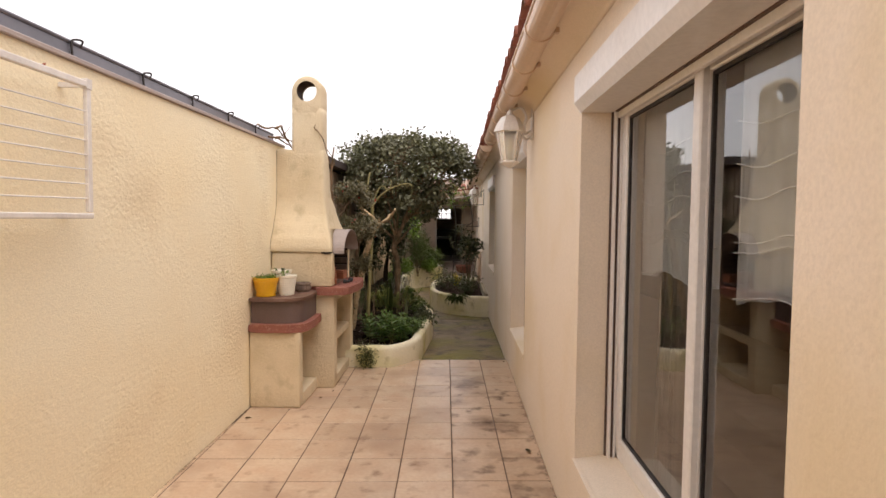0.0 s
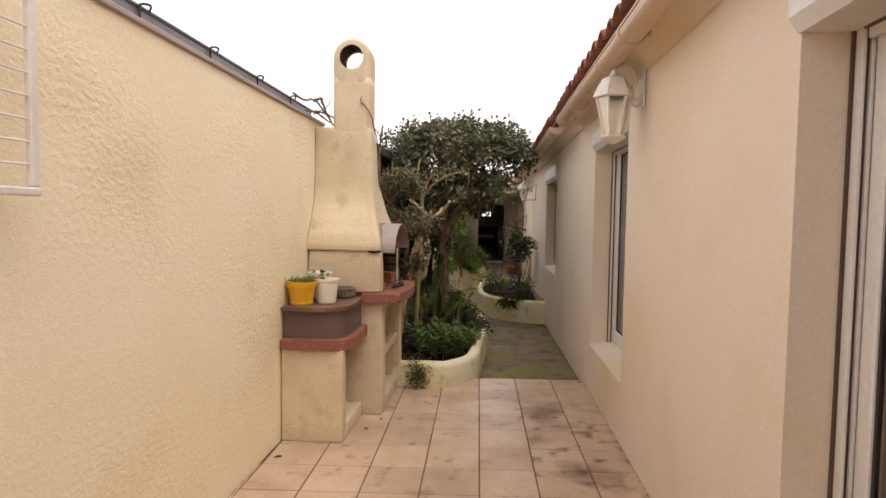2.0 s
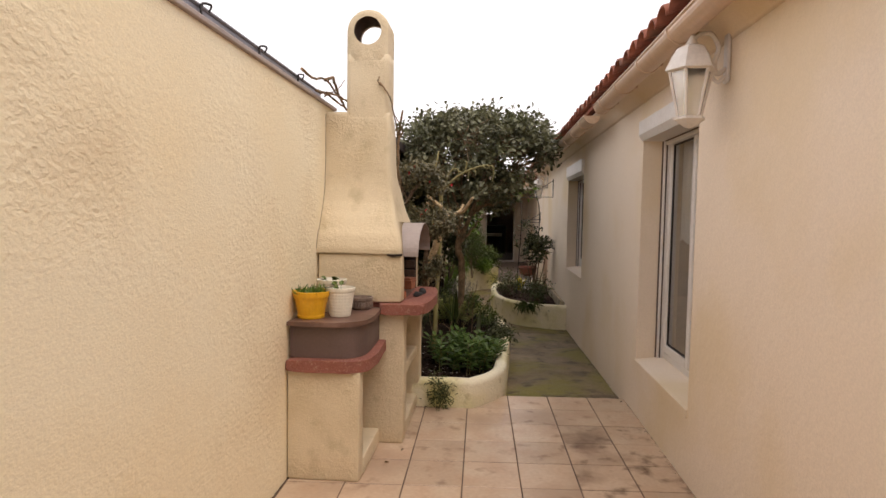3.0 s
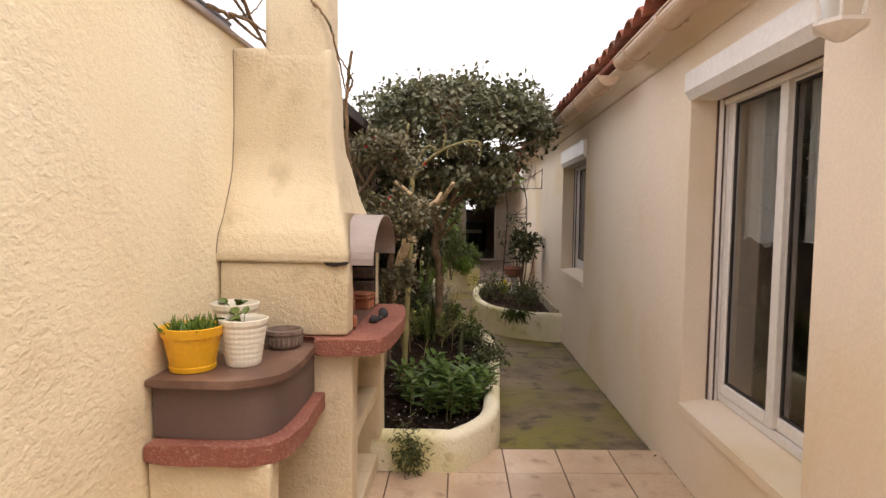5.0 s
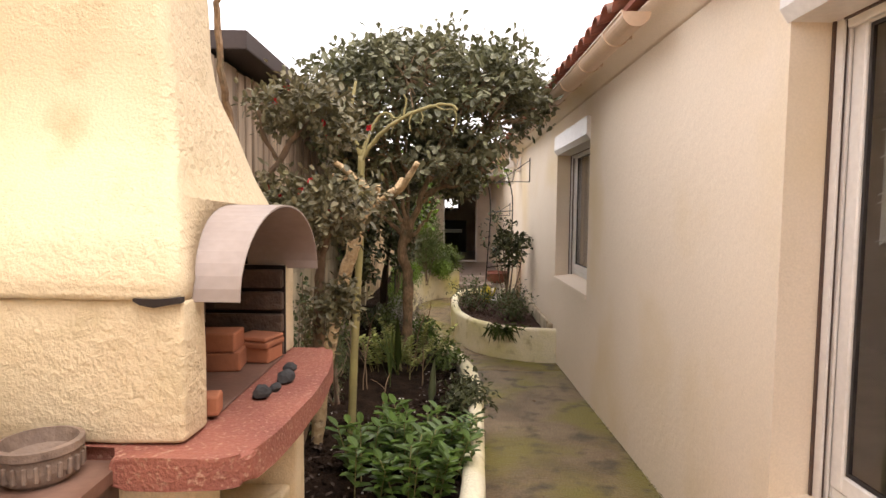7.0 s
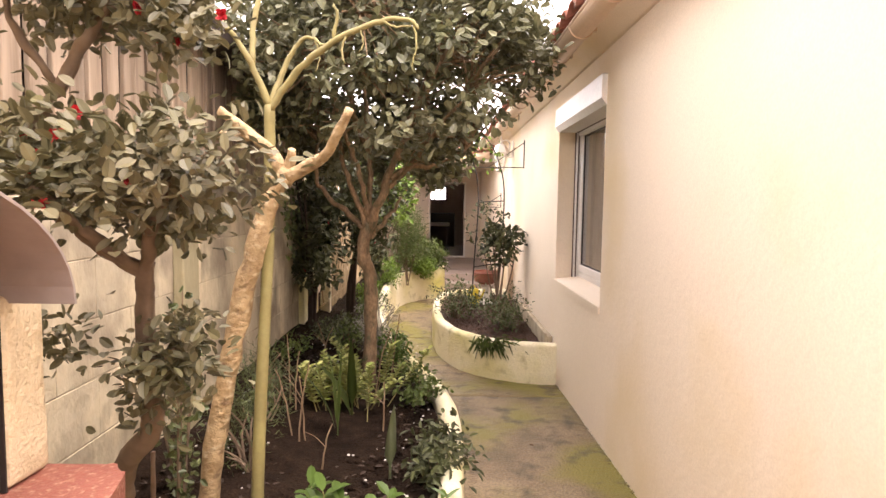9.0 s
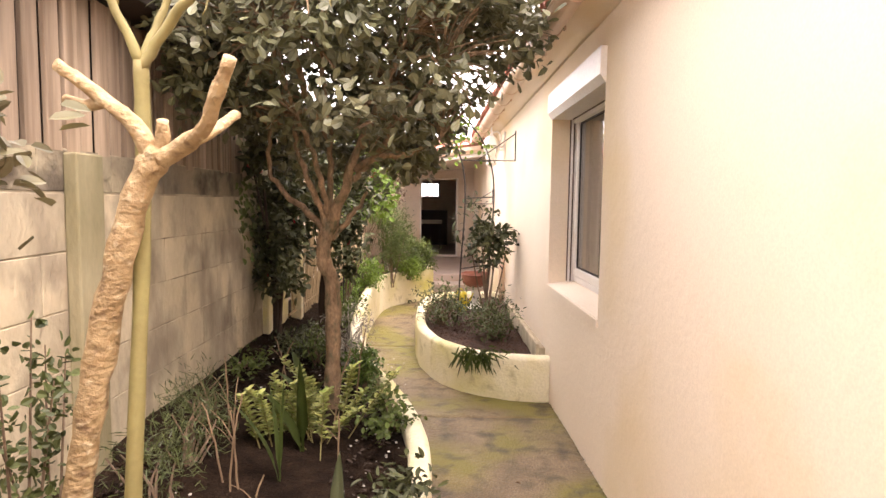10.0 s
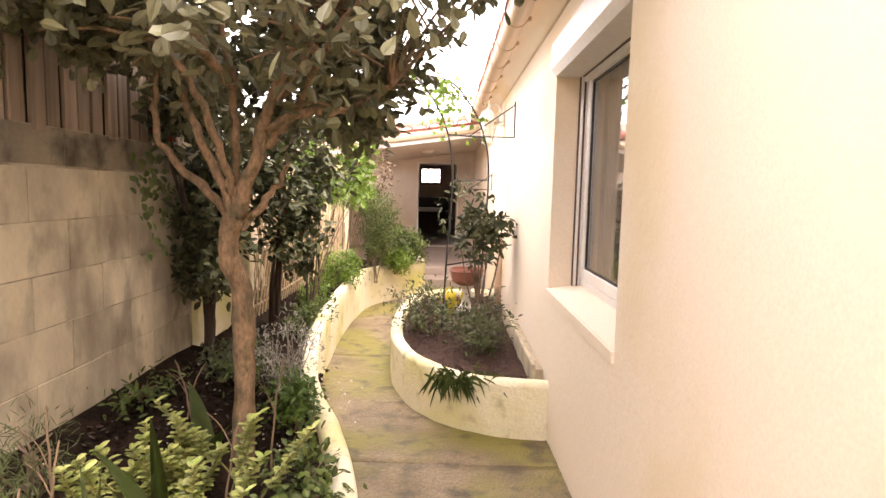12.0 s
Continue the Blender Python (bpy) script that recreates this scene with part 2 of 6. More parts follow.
    "red_bloom": mat("red_bloom", (0.55, 0.022, 0.030), (0.42, 0.012, 0.02), 0.5, vary=0.3, island=True, bump=0, leaf=0.2),
    "coal": mat("charcoal", (0.02, 0.019, 0.019), (0.05, 0.047, 0.045), 0.9, scale=20, bump=0.8),
    "stone_bowl": mat("carved_stone", (0.25, 0.18, 0.135), (0.13, 0.09, 0.068), 0.8, scale=14, bump=0.8, bump_size=0.006),
    "white_bits": mat("pale_pebble", (0.6, 0.56, 0.5), None, 0.8),
    "furniture": mat("dark_furniture", (0.028, 0.020, 0.018), None, 0.5),
    "table_white": mat("pale_table", (0.62, 0.55, 0.48), None, 0.6),
    "reed": mat("dry_reed", (0.42, 0.31, 0.18), (0.25, 0.18, 0.10), 0.85, vary=0.2),
    "yellow_toy": mat("yellow_plastic_toy", (0.70, 0.55, 0.03), None, 0.4),
}


# ---- mesh helpers ----
def link(name, bm, material, parent=None, label="", smooth=False):
    me = bpy.data.meshes.new(name)
    bm.normal_update()
    bm.to_mesh(me)
    bm.free()
    me.materials.append(material)
    if smooth:
        me.shade_smooth()
    ob = new(name, me)
    if parent:
        ob.parent = parent
    if label:
        ob["label"] = label
    return ob


part = link


def thing(name, label, category, group="", at=(0, 0, 0)):
    ob = new(name)
    ob.location = at
    return tagged(ob, label, category, group)


def setting(ob, label, category):
    return tagged(ob, label, category, kind="structure")


def box(bm, x0, x1, y0, y1, z0, z1, bevel=0.0, seg=2):
    m = Matrix.Translation(((x0 + x1) / 2, (y0 + y1) / 2, (z0 + z1) / 2)) @ Matrix.Diagonal((x1 - x0, y1 - y0, z1 - z0, 1))
    vs = bmesh.ops.create_cube(bm, size=1, matrix=m)["verts"]
    if bevel:
        es = list({e for v in vs for e in v.link_edges})
        bmesh.ops.bevel(bm, geom=es, offset=bevel, segments=seg, affect="EDGES", profile=0.5)
    return bm


def boxed(*args, **kw):
    return box(bmesh.new(), *args, **kw)


def loft(bm, rings, close=True, caps=True):
    """Skin over rings of the same number of points."""
    vr = [[bm.verts.new(p) for p in r] for r in rings]
    n = len(vr[0])
    for a, b in zip(vr, vr[1:]):
        for i in range(n if close else n - 1):
            j = (i + 1) % n
            bm.faces.new((a[i], a[j], b[j], b[i]))
    if caps and close:
        bm.faces.new(list(reversed(vr[0])))
        bm.faces.new(vr[-1])
    return bm


def tube(bm, pts, radii, n=8):
    """A tapered round limb along points."""
    pts = [Vector(p) for p in pts]
    if isinstance(radii, (int, float)):
        radii = [radii] * len(pts)
    rings, side = [], None
    for i, p in enumerate(pts):
        d = (pts[min(i + 1, len(pts) - 1)] - pts[max(i - 1, 0)]).normalized()
        if side is None:
            side = d.orthogonal().normalized()
        side = (side - d * side.dot(d)).normalized()
        up = d.cross(side)
        rings.append([p + (side * math.cos(a) + up * math.sin(a)) * radii[i] for a in (2 * math.pi * k / n for k in range(n))])
    return loft(bm, rings)


def bend(points, steps=6):
    """A smooth line through points (Catmull-Rom)."""
    p = [Vector(q) for q in points]
    p = [2 * p[0] - p[1]] + p + [2 * p[-1] - p[-2]]
    out = []
    for i in range(1, len(p) - 2):
        a, b, c, d = p[i - 1:i + 3]
        for k in range(steps):
            t = k / steps
            out.append(0.5 * (2 * b + (c - a) * t + (2 * a - 5 * b + 4 * c - d) * t * t + (3 * b - a - 3 * c + d) * t ** 3))
    return out + [p[-2]]


def limb(bm, points, r0, r1, n=8, steps=5, wob=0.0):
    pts = bend(points, steps)
    if wob:
        pts = [p + Vector((random.uniform(-wob, wob), random.uniform(-wob, wob), random.uniform(-wob, wob))) for p in pts]
    k = len(pts) - 1
    return tube(bm, pts, [(r0 + (r1 - r0) * i / k) * random.uniform(0.93, 1.07) for i in range(k + 1)], n)


def prism(bm, outline, z0, z1, bevel=0.0, seg=2):
    a = [bm.verts.new((x, y, z0)) for x, y in outline]
    b = [bm.verts.new((x, y, z1)) for x, y in outline]
    n = len(a)
    fs = [bm.faces.new(list(reversed(a))), bm.faces.new(b)]
    fs += [bm.faces.new((a[i], a[(i + 1) % n], b[(i + 1) % n], b[i])) for i in range(n)]
    if bevel:
        es = [e for f in fs[:2] for e in f.edges]
        bmesh.ops.bevel(bm, geom=list(set(es)), offset=bevel, segments=seg, affect="EDGES", profile=0.5)
    bmesh.ops.recalc_face_normals(bm, faces=bm.faces)
    return bm


def lathe(bm, profile, at=(0, 0, 0), n=28):
    x, y, z = at
    rings = [[(x + r * math.cos(2 * math.pi * k / n), y + r * math.sin(2 * math.pi * k / n), z + h) for k in range(n)] for r, h in profile]
    return loft(bm, rings)


def uneven(bm, amp, size, cuts=0):
    """Hand-worked surface: moves the vertices by a noise."""
    if cuts:
        bmesh.ops.subdivide_edges(bm, edges=bm.edges[:], cuts=cuts, use_grid_fill=True)
    for v in bm.verts:
        v.co += noise.noise_vector(v.co / size) * amp
    return bm


def along(points, steps=8):
    return [(p.x, p.y) for p in bend([(x, y, 0) for x, y in points], steps)]


def curb(bm, line, thick, z_low, z_top, inside=-1):
    """A garden wall of given thickness with a rounded top along a line in the plan; inside: the side on which it gains its thickness."""
    rings = []
    for i, (x, y) in enumerate(line):
        a, b = line[max(i - 1, 0)], line[min(i + 1, len(line) - 1)]
        d = Vector((b[0] - a[0], b[1] - a[1], 0)).normalized()
        nrm = Vector((-d.y, d.x, 0)) * -inside
        zt = z_top(i / (len(line) - 1)) if callable(z_top) else z_top
        r = thick * 0.42
        prof = [(0, z_low)] + [(0, z_low + (zt - r - z_low) * k / 4) for k in range(1, 5)]
        prof += [(thick / 2 - thick / 2 * math.cos(a2), zt - r + r * math.sin(a2)) for a2 in (math.pi * k / 8 for k in range(1, 8))]
        prof += [(thick, zt - r), (thick, z_low)]
        rings.append([Vector((x, y, 0)) + nrm * q + Vector((0, 0, z)) for q, z in prof])
    loft(bm, rings)
    bmesh.ops.recalc_face_normals(bm, faces=bm.faces)
    return bm

# ---- setting: ground, patio, path ----
XW, XL, XB = 0.745, -1.555, -1.61  # house wall, yellow garden wall, block wall


def path_z(y):
    return -0.05 - 0.10 * min(max((y - 7.3) / 3.7, 0), 1)


setting(link("ground", boxed(-60, 60, -60, 60, -0.75, -0.42), M["ground"]), "bare earth ground under and around the houses", "ground")

path = setting(link("path", boxed(-1.4, 0.85, 7.2, 17.4, -0.40, -0.19), M["grout"]), "damp mossy concrete garden path", "path")
for y0, y1 in ((7.2, 10.658), (10.664, 12.748), (12.753, 15.2), (15.205, 17.4)):
    bm = bmesh.new()
    nx, ny = 30, int((y1 - y0) * 14)
    rows = [[(-1.4 + 2.25 * i / nx, y0 + (y1 - y0) * j / ny) for i in range(nx + 1)] for j in range(ny + 1)]
    grid = []
    for row in rows:
        grid.append([])
        for x, y in row:
            p = Vector((x, y, 0))
            p.z = path_z(y) + 0.012 * noise.noise(p * 1.6) + 0.005 * noise.noise(p * 7)
            grid[-1].append(bm.verts.new(p))
    for low, high in ((grid[0], -1), (grid[-1], 1)):
        drop = [bm.verts.new((v.co.x, v.co.y, v.co.z - 0.06)) for v in low]
        for i in range(nx):
            bm.faces.new((low[i], low[i + 1], drop[i + 1], drop[i]))
    for j in range(ny):
        for i in range(nx):
            bm.faces.new((grid[j][i], grid[j][i + 1], grid[j + 1][i + 1], grid[j + 1][i]))
    bmesh.ops.recalc_face_normals(bm, faces=bm.faces)
    part("slab", bm, M["path"], path, smooth=True)

# ---- house wall with three openings ----
OPEN = [(1.86, 3.63, 0.42, 2.25), (5.77, 6.96, 0.43, 2.25), (9.755, 11.18, 0.77, 2.24)]
bm = bmesh.new()
x0, x1, y = XW, XW + 0.3, -3.0
for a, b, lo, hi in OPEN:
    box(bm, x0, x1, y, a, -0.4, 2.62)
    box(bm, x0, x1, a, b, -0.4, lo)
    box(bm, x0, x1, a, b, hi, 2.62)
    y = b
box(bm, x0, x1, y, 20.5, -0.4, 2.62)
bmesh.ops.remove_doubles(bm, verts=bm.verts, dist=0.0005)
setting(link("wall_east", bm, M["house_render"]), "smooth cream rendered house wall with yellowish stains", "wall")

# room behind the windows
bm = bmesh.new()
box(bm, 4.2, 4.3, -3, 14, -0.1, 2.6)
box(bm, x1, 4.2, -3.1, -3, -0.1, 2.6)
box(bm, x1, 4.2, 14, 14.1, -0.1, 2.6)
setting(link("wall_room", bm, M["room"]), "dim plain room walls behind the windows", "wall")
setting(link("floor_room", boxed(x1, 4.2, -3, 14, -0.1, 0.0), M["room"]), "dim floor of the room indoors", "floor")
setting(link("ceiling_room", boxed(x1, 4.2, -3, 14, 2.5, 2.6), M["room"]), "dim room ceiling indoors", "ceiling")


def ring(bm, y0, y1, z0, z1, w, xa, xb, bevel=0.004):
    box(bm, xa, xb, y0, y0 + w, z0, z1, bevel, 1)
    box(bm, xa, xb, y1 - w, y1, z0, z1, bevel, 1)
    box(bm, xa, xb, y0 + w, y1 - w, z0, z0 + w, bevel, 1)
    box(bm, xa, xb, y0 + w, y1 - w, z1 - w, z1, bevel, 1)
    return bm


def window(k, y0, y1, z0, z1, box_h):
    w = thing("window_%d" % k, "white plastic two-sash window with roller shutter box in a deep reveal", "window", at=(XW, (y0 + y1) / 2, z0))
    w["kind"] = "structure"
    zt = z1 - box_h
    inv = Matrix.Translation(-w.location)

    def put(name, bm, m, label="", parent=None):
        bm.transform(inv)
        return part(name, bm, m, parent or w, label)

    bm = bmesh.new()
    prof = [(XW - 0.035, z1 + 0.012), (XW - 0.035, zt + 0.045), (XW - 0.005, zt), (XW + 0.189, zt), (XW + 0.189, z1 + 0.012)]
    loft(bm, [[(x, yy, z) for x, z in prof] for yy in (y0 - 0.012, y1 + 0.012)])
    bmesh.ops.recalc_face_normals(bm, faces=bm.faces)
    put("shutter_box", bm, M["white_pvc"], "white roller shutter box")
    for a, way in ((y0 + 0.002, 1), (y1 - 0.002, -1)):
        b = a + way * 0.045
        lo, hi = min(a, b), max(a, b)
        g = put("guide_rail", boxed(XW + 0.174, XW + 0.186, lo, hi, z0 + 0.02, zt, bevel=0.002, seg=1), M["white_pvc"], "white shutter guide rail with dark slot")
        put("lip", boxed(XW + 0.149, XW + 0.160, lo, hi, z0 + 0.02, zt, bevel=0.002, seg=1), M["white_pvc"], "", g)
        put("edge", boxed(XW + 0.140, XW + 0.1485, a if way > 0 else a - 0.011, a + 0.011 if way > 0 else a, z0 + 0.02, zt), M["brown_rail"], "dark brown outer edge", g)
        put("slot", boxed(XW + 0.1605, XW + 0.1735, lo + (0 if way > 0 else 0.012), hi - (0.012 if way > 0 else 0), z0 + 0.02, zt), M["brown_rail"], "dark brown slot", g)
    put("end_slat", boxed(XW + 0.158, XW + 0.178, y0 + 0.05, y1 - 0.05, zt - 0.034, zt + 0.03, bevel=0.003, seg=1), M["white_pvc"], "closing slat of the raised shutter")
    # the gap's shade is a solid dark strip here
    put("gap_strip", boxed(XW + 0.146, XW + 0.157, y0 + 0.05, y1 - 0.05, zt - 0.006, zt + 0.02), M["brown_rail"], "dark brown strip standing in for the shaded gap under the shutter box")
    fx = XW + 0.190
    put("window_frame", ring(bmesh.new(), y0 + 0.004, y1 - 0.004, z0 + 0.03, zt + 0.075, 0.045, fx, fx + 0.07), M["white_pvc"])
    mid = y0 + (y1 - y0) * (0.36 if k == 3 else 0.5)
    for a, b, off in ((y0 + 0.050, mid + 0.03, 0.022), (mid - 0.03, y1 - 0.050, 0.0)):
        s = put("sash", ring(bmesh.new(), a, b, z0 + 0.078, zt + 0.027, 0.062, fx + off - 0.008, fx + 0.03 + off, 0.006), M["white_pvc"])
        put("seal", ring(bmesh.new(), a + 0.0625, b - 0.0625, z0 + 0.1405, zt - 0.0355, 0.012, fx + off + 0.004, fx + off + 0.02, 0.0), M["black_rubber"], "black rubber glazing seal", s)
        g = put("pane", boxed(fx + off + 0.010, fx + off + 0.014, a + 0.063, b - 0.063, z0 + 0.141, zt - 0.036), M["glass"], "reflecting clear glass pane", s)
        g.visible_shadow = False
    bm = bmesh.new()
    prof = [(XW - 0.012, z0 - 0.05), (XW - 0.012, z0 - 0.004), (XW + 0.20, z0 + 0.028), (XW + 0.20, z0 - 0.05)]
    loft(bm, [[(x, yy, z) for x, z in prof] for yy in (y0 - 0.005, y1 + 0.005)])
    bmesh.ops.recalc_face_normals(bm, faces=bm.faces)
    put("window_sill", bm, M["house_render"], "sloped cream rendered sill")
    return w


for k, (a, b, lo, hi) in enumerate(OPEN):
    window(k + 1, a, b, lo, hi, (0.155, 0.135, 0.18)[k])

# ---- yellow garden wall, block wall, closing walls ----
bm = bmesh.new()
box(bm, XL - 0.22, XL, -3, 7.25, -0.4, 2.265)
setting(link("wall_west", bm, M["left_render"]), "rough yellow rendered garden wall", "wall")
setting(link("wall_south", boxed(XL - 0.22, XW + 0.3, -3.2, -3, -0.4, 2.6), M["house_render"]), "plain rendered wall closing the patio", "wall")
block_wall = setting(link("wall_block", boxed(XB - 0.2, XB - 0.002, 7.25, 11.45, -0.4, 1.6), M["mortar"]), "stained concrete block wall behind the flower bed", "wall")
setting(link("wall_pillar", boxed(XB - 0.2, XB + 0.05, 11.45, 12.1, -0.4, 1.75, bevel=0.01), M["planter_render"]), "pale rendered wall end", "wall")
setting(link("wall_garden", boxed(-1.95, -1.8, 12.1, 20.5, -0.4, 1.45), M["porch_wall"]), "plain rendered garden wall behind the trellis", "wall")

# ---- raised beds ----
LINE = along([(-1.6, 6.93), (-0.98, 6.9), (-0.62, 6.9), (-0.48, 6.95), (-0.27, 7.3), (-0.21, 8.0), (-0.165, 8.9), (-0.19, 9.5), (-0.29, 10.0), (-0.42, 10.4), (-0.56, 10.75),
              (-0.70, 11.2), (-0.82, 11.8), (-0.88, 12.4), (-0.93, 13.3), (-0.93, 14.2), (-0.86, 14.9), (-0.58, 15.45), (-0.22, 15.75), (-0.20, 16.3), (-0.3, 17.0)], 6)
bm = curb(bmesh.new(), LINE, 0.11, -0.35, lambda f: 0.225 if f < 0.52 else 0.225 + 0.12 * min((f - 0.52) / 0.25, 1), inside=-1)
uneven(bm, 0.008, 0.25)
setting(link("planter_wall_1", bm, M["planter_render"], smooth=True), "winding cream rendered raised bed wall with green algae", "planter wall")


def fill(name, outline, z, material, label, hump=0.03, wall_rise=0.0, seed=0.0):
    bm = bmesh.new()
    f = bm.faces.new([bm.verts.new((x, y, 0)) for x, y in outline])
    bmesh.ops.triangulate(bm, faces=[f])
    for _ in range(4):
        bmesh.ops.subdivide_edges(bm, edges=[e for e in bm.edges if e.calc_length() > 0.12], cuts=1)
    bmesh.ops.triangulate(bm, faces=bm.faces[:])
    for v in bm.verts:
        r = min(max((-0.9 - v.co.x) / 0.7, 0), 1) * wall_rise
        v.co.z = z + r + hump * noise.noise(v.co * 4.0) + 0.02 * noise.noise(v.co * 17)
    bmesh.ops.recalc_face_normals(bm, faces=bm.faces)
    for f in bm.faces:
        if f.normal.z < 0:
            f.normal_flip()
    return setting(link(name, bm, material, smooth=True), label, "soil")


inner = [(x - 0.055, y + (0.05 if y < 7.2 else 0)) for x, y in LINE]
fill("soil_bed_1", inner + [(-1.8, 17.0), (-1.8, 12.1), (-1.63, 11.4), (-1.63, 6.98)], 0.13, M["soil"], "dark damp bare garden soil", 0.03, 0.16)
LINE2 = along([(0.80, 11.02), (0.46, 11.04), (0.16, 11.17), (-0.02, 11.36), (-0.17, 11.62), (-0.28, 11.95), (-0.345, 12.4), (-0.365, 12.9), (-0.34, 13.5), (-0.22, 14.0), (0.1, 14.3), (0.8, 14.4)], 6)
bm = curb(bmesh.new(), LINE2, 0.10, -0.35, 0.215, inside=1)
uneven(bm, 0.008, 0.25)
setting(link("planter_wall_2", bm, M["planter_render"], smooth=True), "rounded cream rendered raised bed wall against the house", "planter wall")
fill("soil_bed_2", [(x + 0.05, y + 0.04 if y < 12 else y - 0.04) for x, y in LINE2 if x < 0.74] + [(0.74, 14.36), (0.74, 11.06)], 0.135, M["mulch"], "red-brown bark mulch in the raised bed", 0.025)

# ---- far porch and doorway ----
setting(link("porch_floor", boxed(-1.9, 0.745, 17.0, 20.6, -0.4, 0.1, bevel=0.008, seg=1), M["porch_floor"]), "pale tiled porch floor with a step", "floor")
setting(link("porch_step", boxed(-0.28, 0.745, 16.55, 17.0, -0.4, -0.02, bevel=0.008, seg=1), M["porch_floor"]), "low pale step before the porch", "step")
bm = bmesh.new()
box(bm, -4, -0.54, 20.5, 20.75, -0.4, 2.9)
box(bm, 0.37, 4, 20.5, 20.75, -0.4, 2.9)
box(bm, -0.54, 0.37, 20.5, 20.75, 1.97, 2.9)
box(bm, -0.54, 0.37, 20.5, 20.75, -0.4, 0.1)
setting(link("wall_north", bm, M["porch_wall"]), "pale pinkish rendered porch wall with an open doorway", "wall")
bm = bmesh.new()
box(bm, -2.6, -2.5, 20.75, 25.1, -0.1, 2.6)
box(bm, 2.5, 2.6, 20.75, 25.1, -0.1, 2.6)
for q in ((-2.5, -0.66, 0.1, 2.6), (-0.04, 2.5, 0.1, 2.6), (-0.66, -0.04, 0.1, 1.54), (-0.66, -0.04, 2.01, 2.6)):
    box(bm, q[0], q[1], 24.9, 25.1, q[2], q[3])
setting(link("wall_back_room", bm, M["porch_wall"]), "dim walls of the far room", "wall")
setting(link("floor_back_room", boxed(-2.5, 2.5, 20.75, 24.9, -0.1, 0.1), M["porch_floor"]), "tiled floor of the far room", "floor")
setting(link("ceiling_back_room", boxed(-2.6, 2.6, 20.75, 25.1, 2.6, 2.7), M["porch_wall"]), "ceiling of the far room", "ceiling")


def canopy_z(x):
    return 2.10 + 0.14 * (x + 0.2)


bm = bmesh.new()
loft(bm, [[(x, y, canopy_z(x) + d) for x, d in ((-2.1, 0), (0.745, 0), (0.745, 0.10), (-2.1, 0.10))] for y in (16.6, 20.5)])
bmesh.ops.recalc_face_normals(bm, faces=bm.faces)
setting(link("ceiling_porch", bm, M["porch_wall"]), "pale sloping porch soffit", "ceiling")

# ---- porch gutter, fascia, lamp ----
bm = bmesh.new()
prof = [(16.52, 0.02), (16.50, 0.07), (16.52, 0.13), (16.58, 0.15), (16.60, 0.02)]
loft(bm, [[(x, y, canopy_z(x) + d + 0.03) for y, d in prof] for x in (-2.1, 0.6)])
bmesh.ops.recalc_face_normals(bm, faces=bm.faces)
setting(link("trim_porch_gutter", bm, M["gutter"], smooth=False), "sand-coloured gutter along the porch roof", "gutter")
bm = bmesh.new()
loft(bm, [[(x, y, canopy_z(x) + d) for y, d in ((16.585, -0.02), (16.585, 0.03), (16.62, 0.03), (16.62, -0.02))] for x in (-2.1, 0.74)])
bmesh.ops.recalc_face_normals(bm, faces=bm.faces)
setting(link("trim_porch_fascia", bm, M["white_pvc"]), "white fascia board under the porch gutter", "trim")
lamp = thing("ceiling_lamp", "small round pale lamp on the porch soffit", "lamp", at=(-0.25, 18.5, canopy_z(-0.25)))
part("shade", lathe(bmesh.new(), [(0.02, -0.07), (0.09, -0.05), (0.11, -0.015), (0.11, 0.0)], n=20), M["white_pot"], lamp)
setting(link("door_frame_1", ring(bmesh.new(), 0, 0.91, 0.1, 1.97, 0.04, 0, 0.1), M["white_pvc"]), "white door frame round the open doorway", "door frame").matrix_world = Matrix.Translation((-0.54, 20.56, 0)) @ Matrix.Rotation(-math.pi / 2, 4, "Z") @ Matrix.Diagonal((1, 1, 1, 1))
win = thing("window_4", "small dark-framed barred window in the far room", "window", at=(-0.35, 24.9, 1.54))
win["kind"] = "structure"
bm = bmesh.new()
for q in ((-0.31, -0.27, 0, 0.47), (0.27, 0.31, 0, 0.47), (-0.27, 0.27, 0, 0.04), (-0.27, 0.27, 0.43, 0.47)):
    box(bm, q[0], q[1], -0.03, 0.06, q[2], q[3])
part("window_frame", bm, M["dark_wood"], win)
for x in (-0.09, 0.09):
    part("glazing_bar", boxed(x - 0.012, x + 0.012, 0.0, 0.02, 0.04, 0.43), M["dark_wood"], win)
part("glazing_bar", boxed(-0.27, 0.27, 0.003, 0.023, 0.227, 0.243), M["dark_wood"], win)
cab = thing("cabinet", "tall dark wooden cabinet in the far room", "cabinet", at=(-0.3, 24.4, 0.1))
part("body", boxed(-0.5, 0.5, -0.2, 0.3, 0.0, 1.05, bevel=0.01), M["furniture"], cab)
for x in (-0.25, 0.25):
    d = part("door", boxed(x - 0.24, x + 0.24, -0.22, -0.201, 0.06, 0.78, bevel=0.005), M["dark_wood"], cab)
    part("handle", boxed(x * 0.2 - 0.01, x * 0.2 + 0.01, -0.24, -0.221, 0.4, 0.5), M["iron"], d)
tab = thing("table", "pale tabletop on dark legs in the far room", "table", at=(-0.4, 22.9, 0.1))
part("tabletop", boxed(-0.5, 0.42, -0.3, 0.3, 0.70, 0.79, bevel=0.006), M["table_white"], tab)
for x in (-0.45, 0.37):
    for y in (-0.25, 0.25):
        part("leg", boxed(x - 0.025, x + 0.025, y - 0.025, y + 0.025, 0, 0.70), M["furniture"], tab)

# ---- masonry barbecue ----
bbq = thing("barbecue", "cream rendered masonry barbecue with chimney against the garden wall", "barbecue", at=(-1.2, 6.5, 0.0))
IB = Matrix.Translation(-bbq.location)


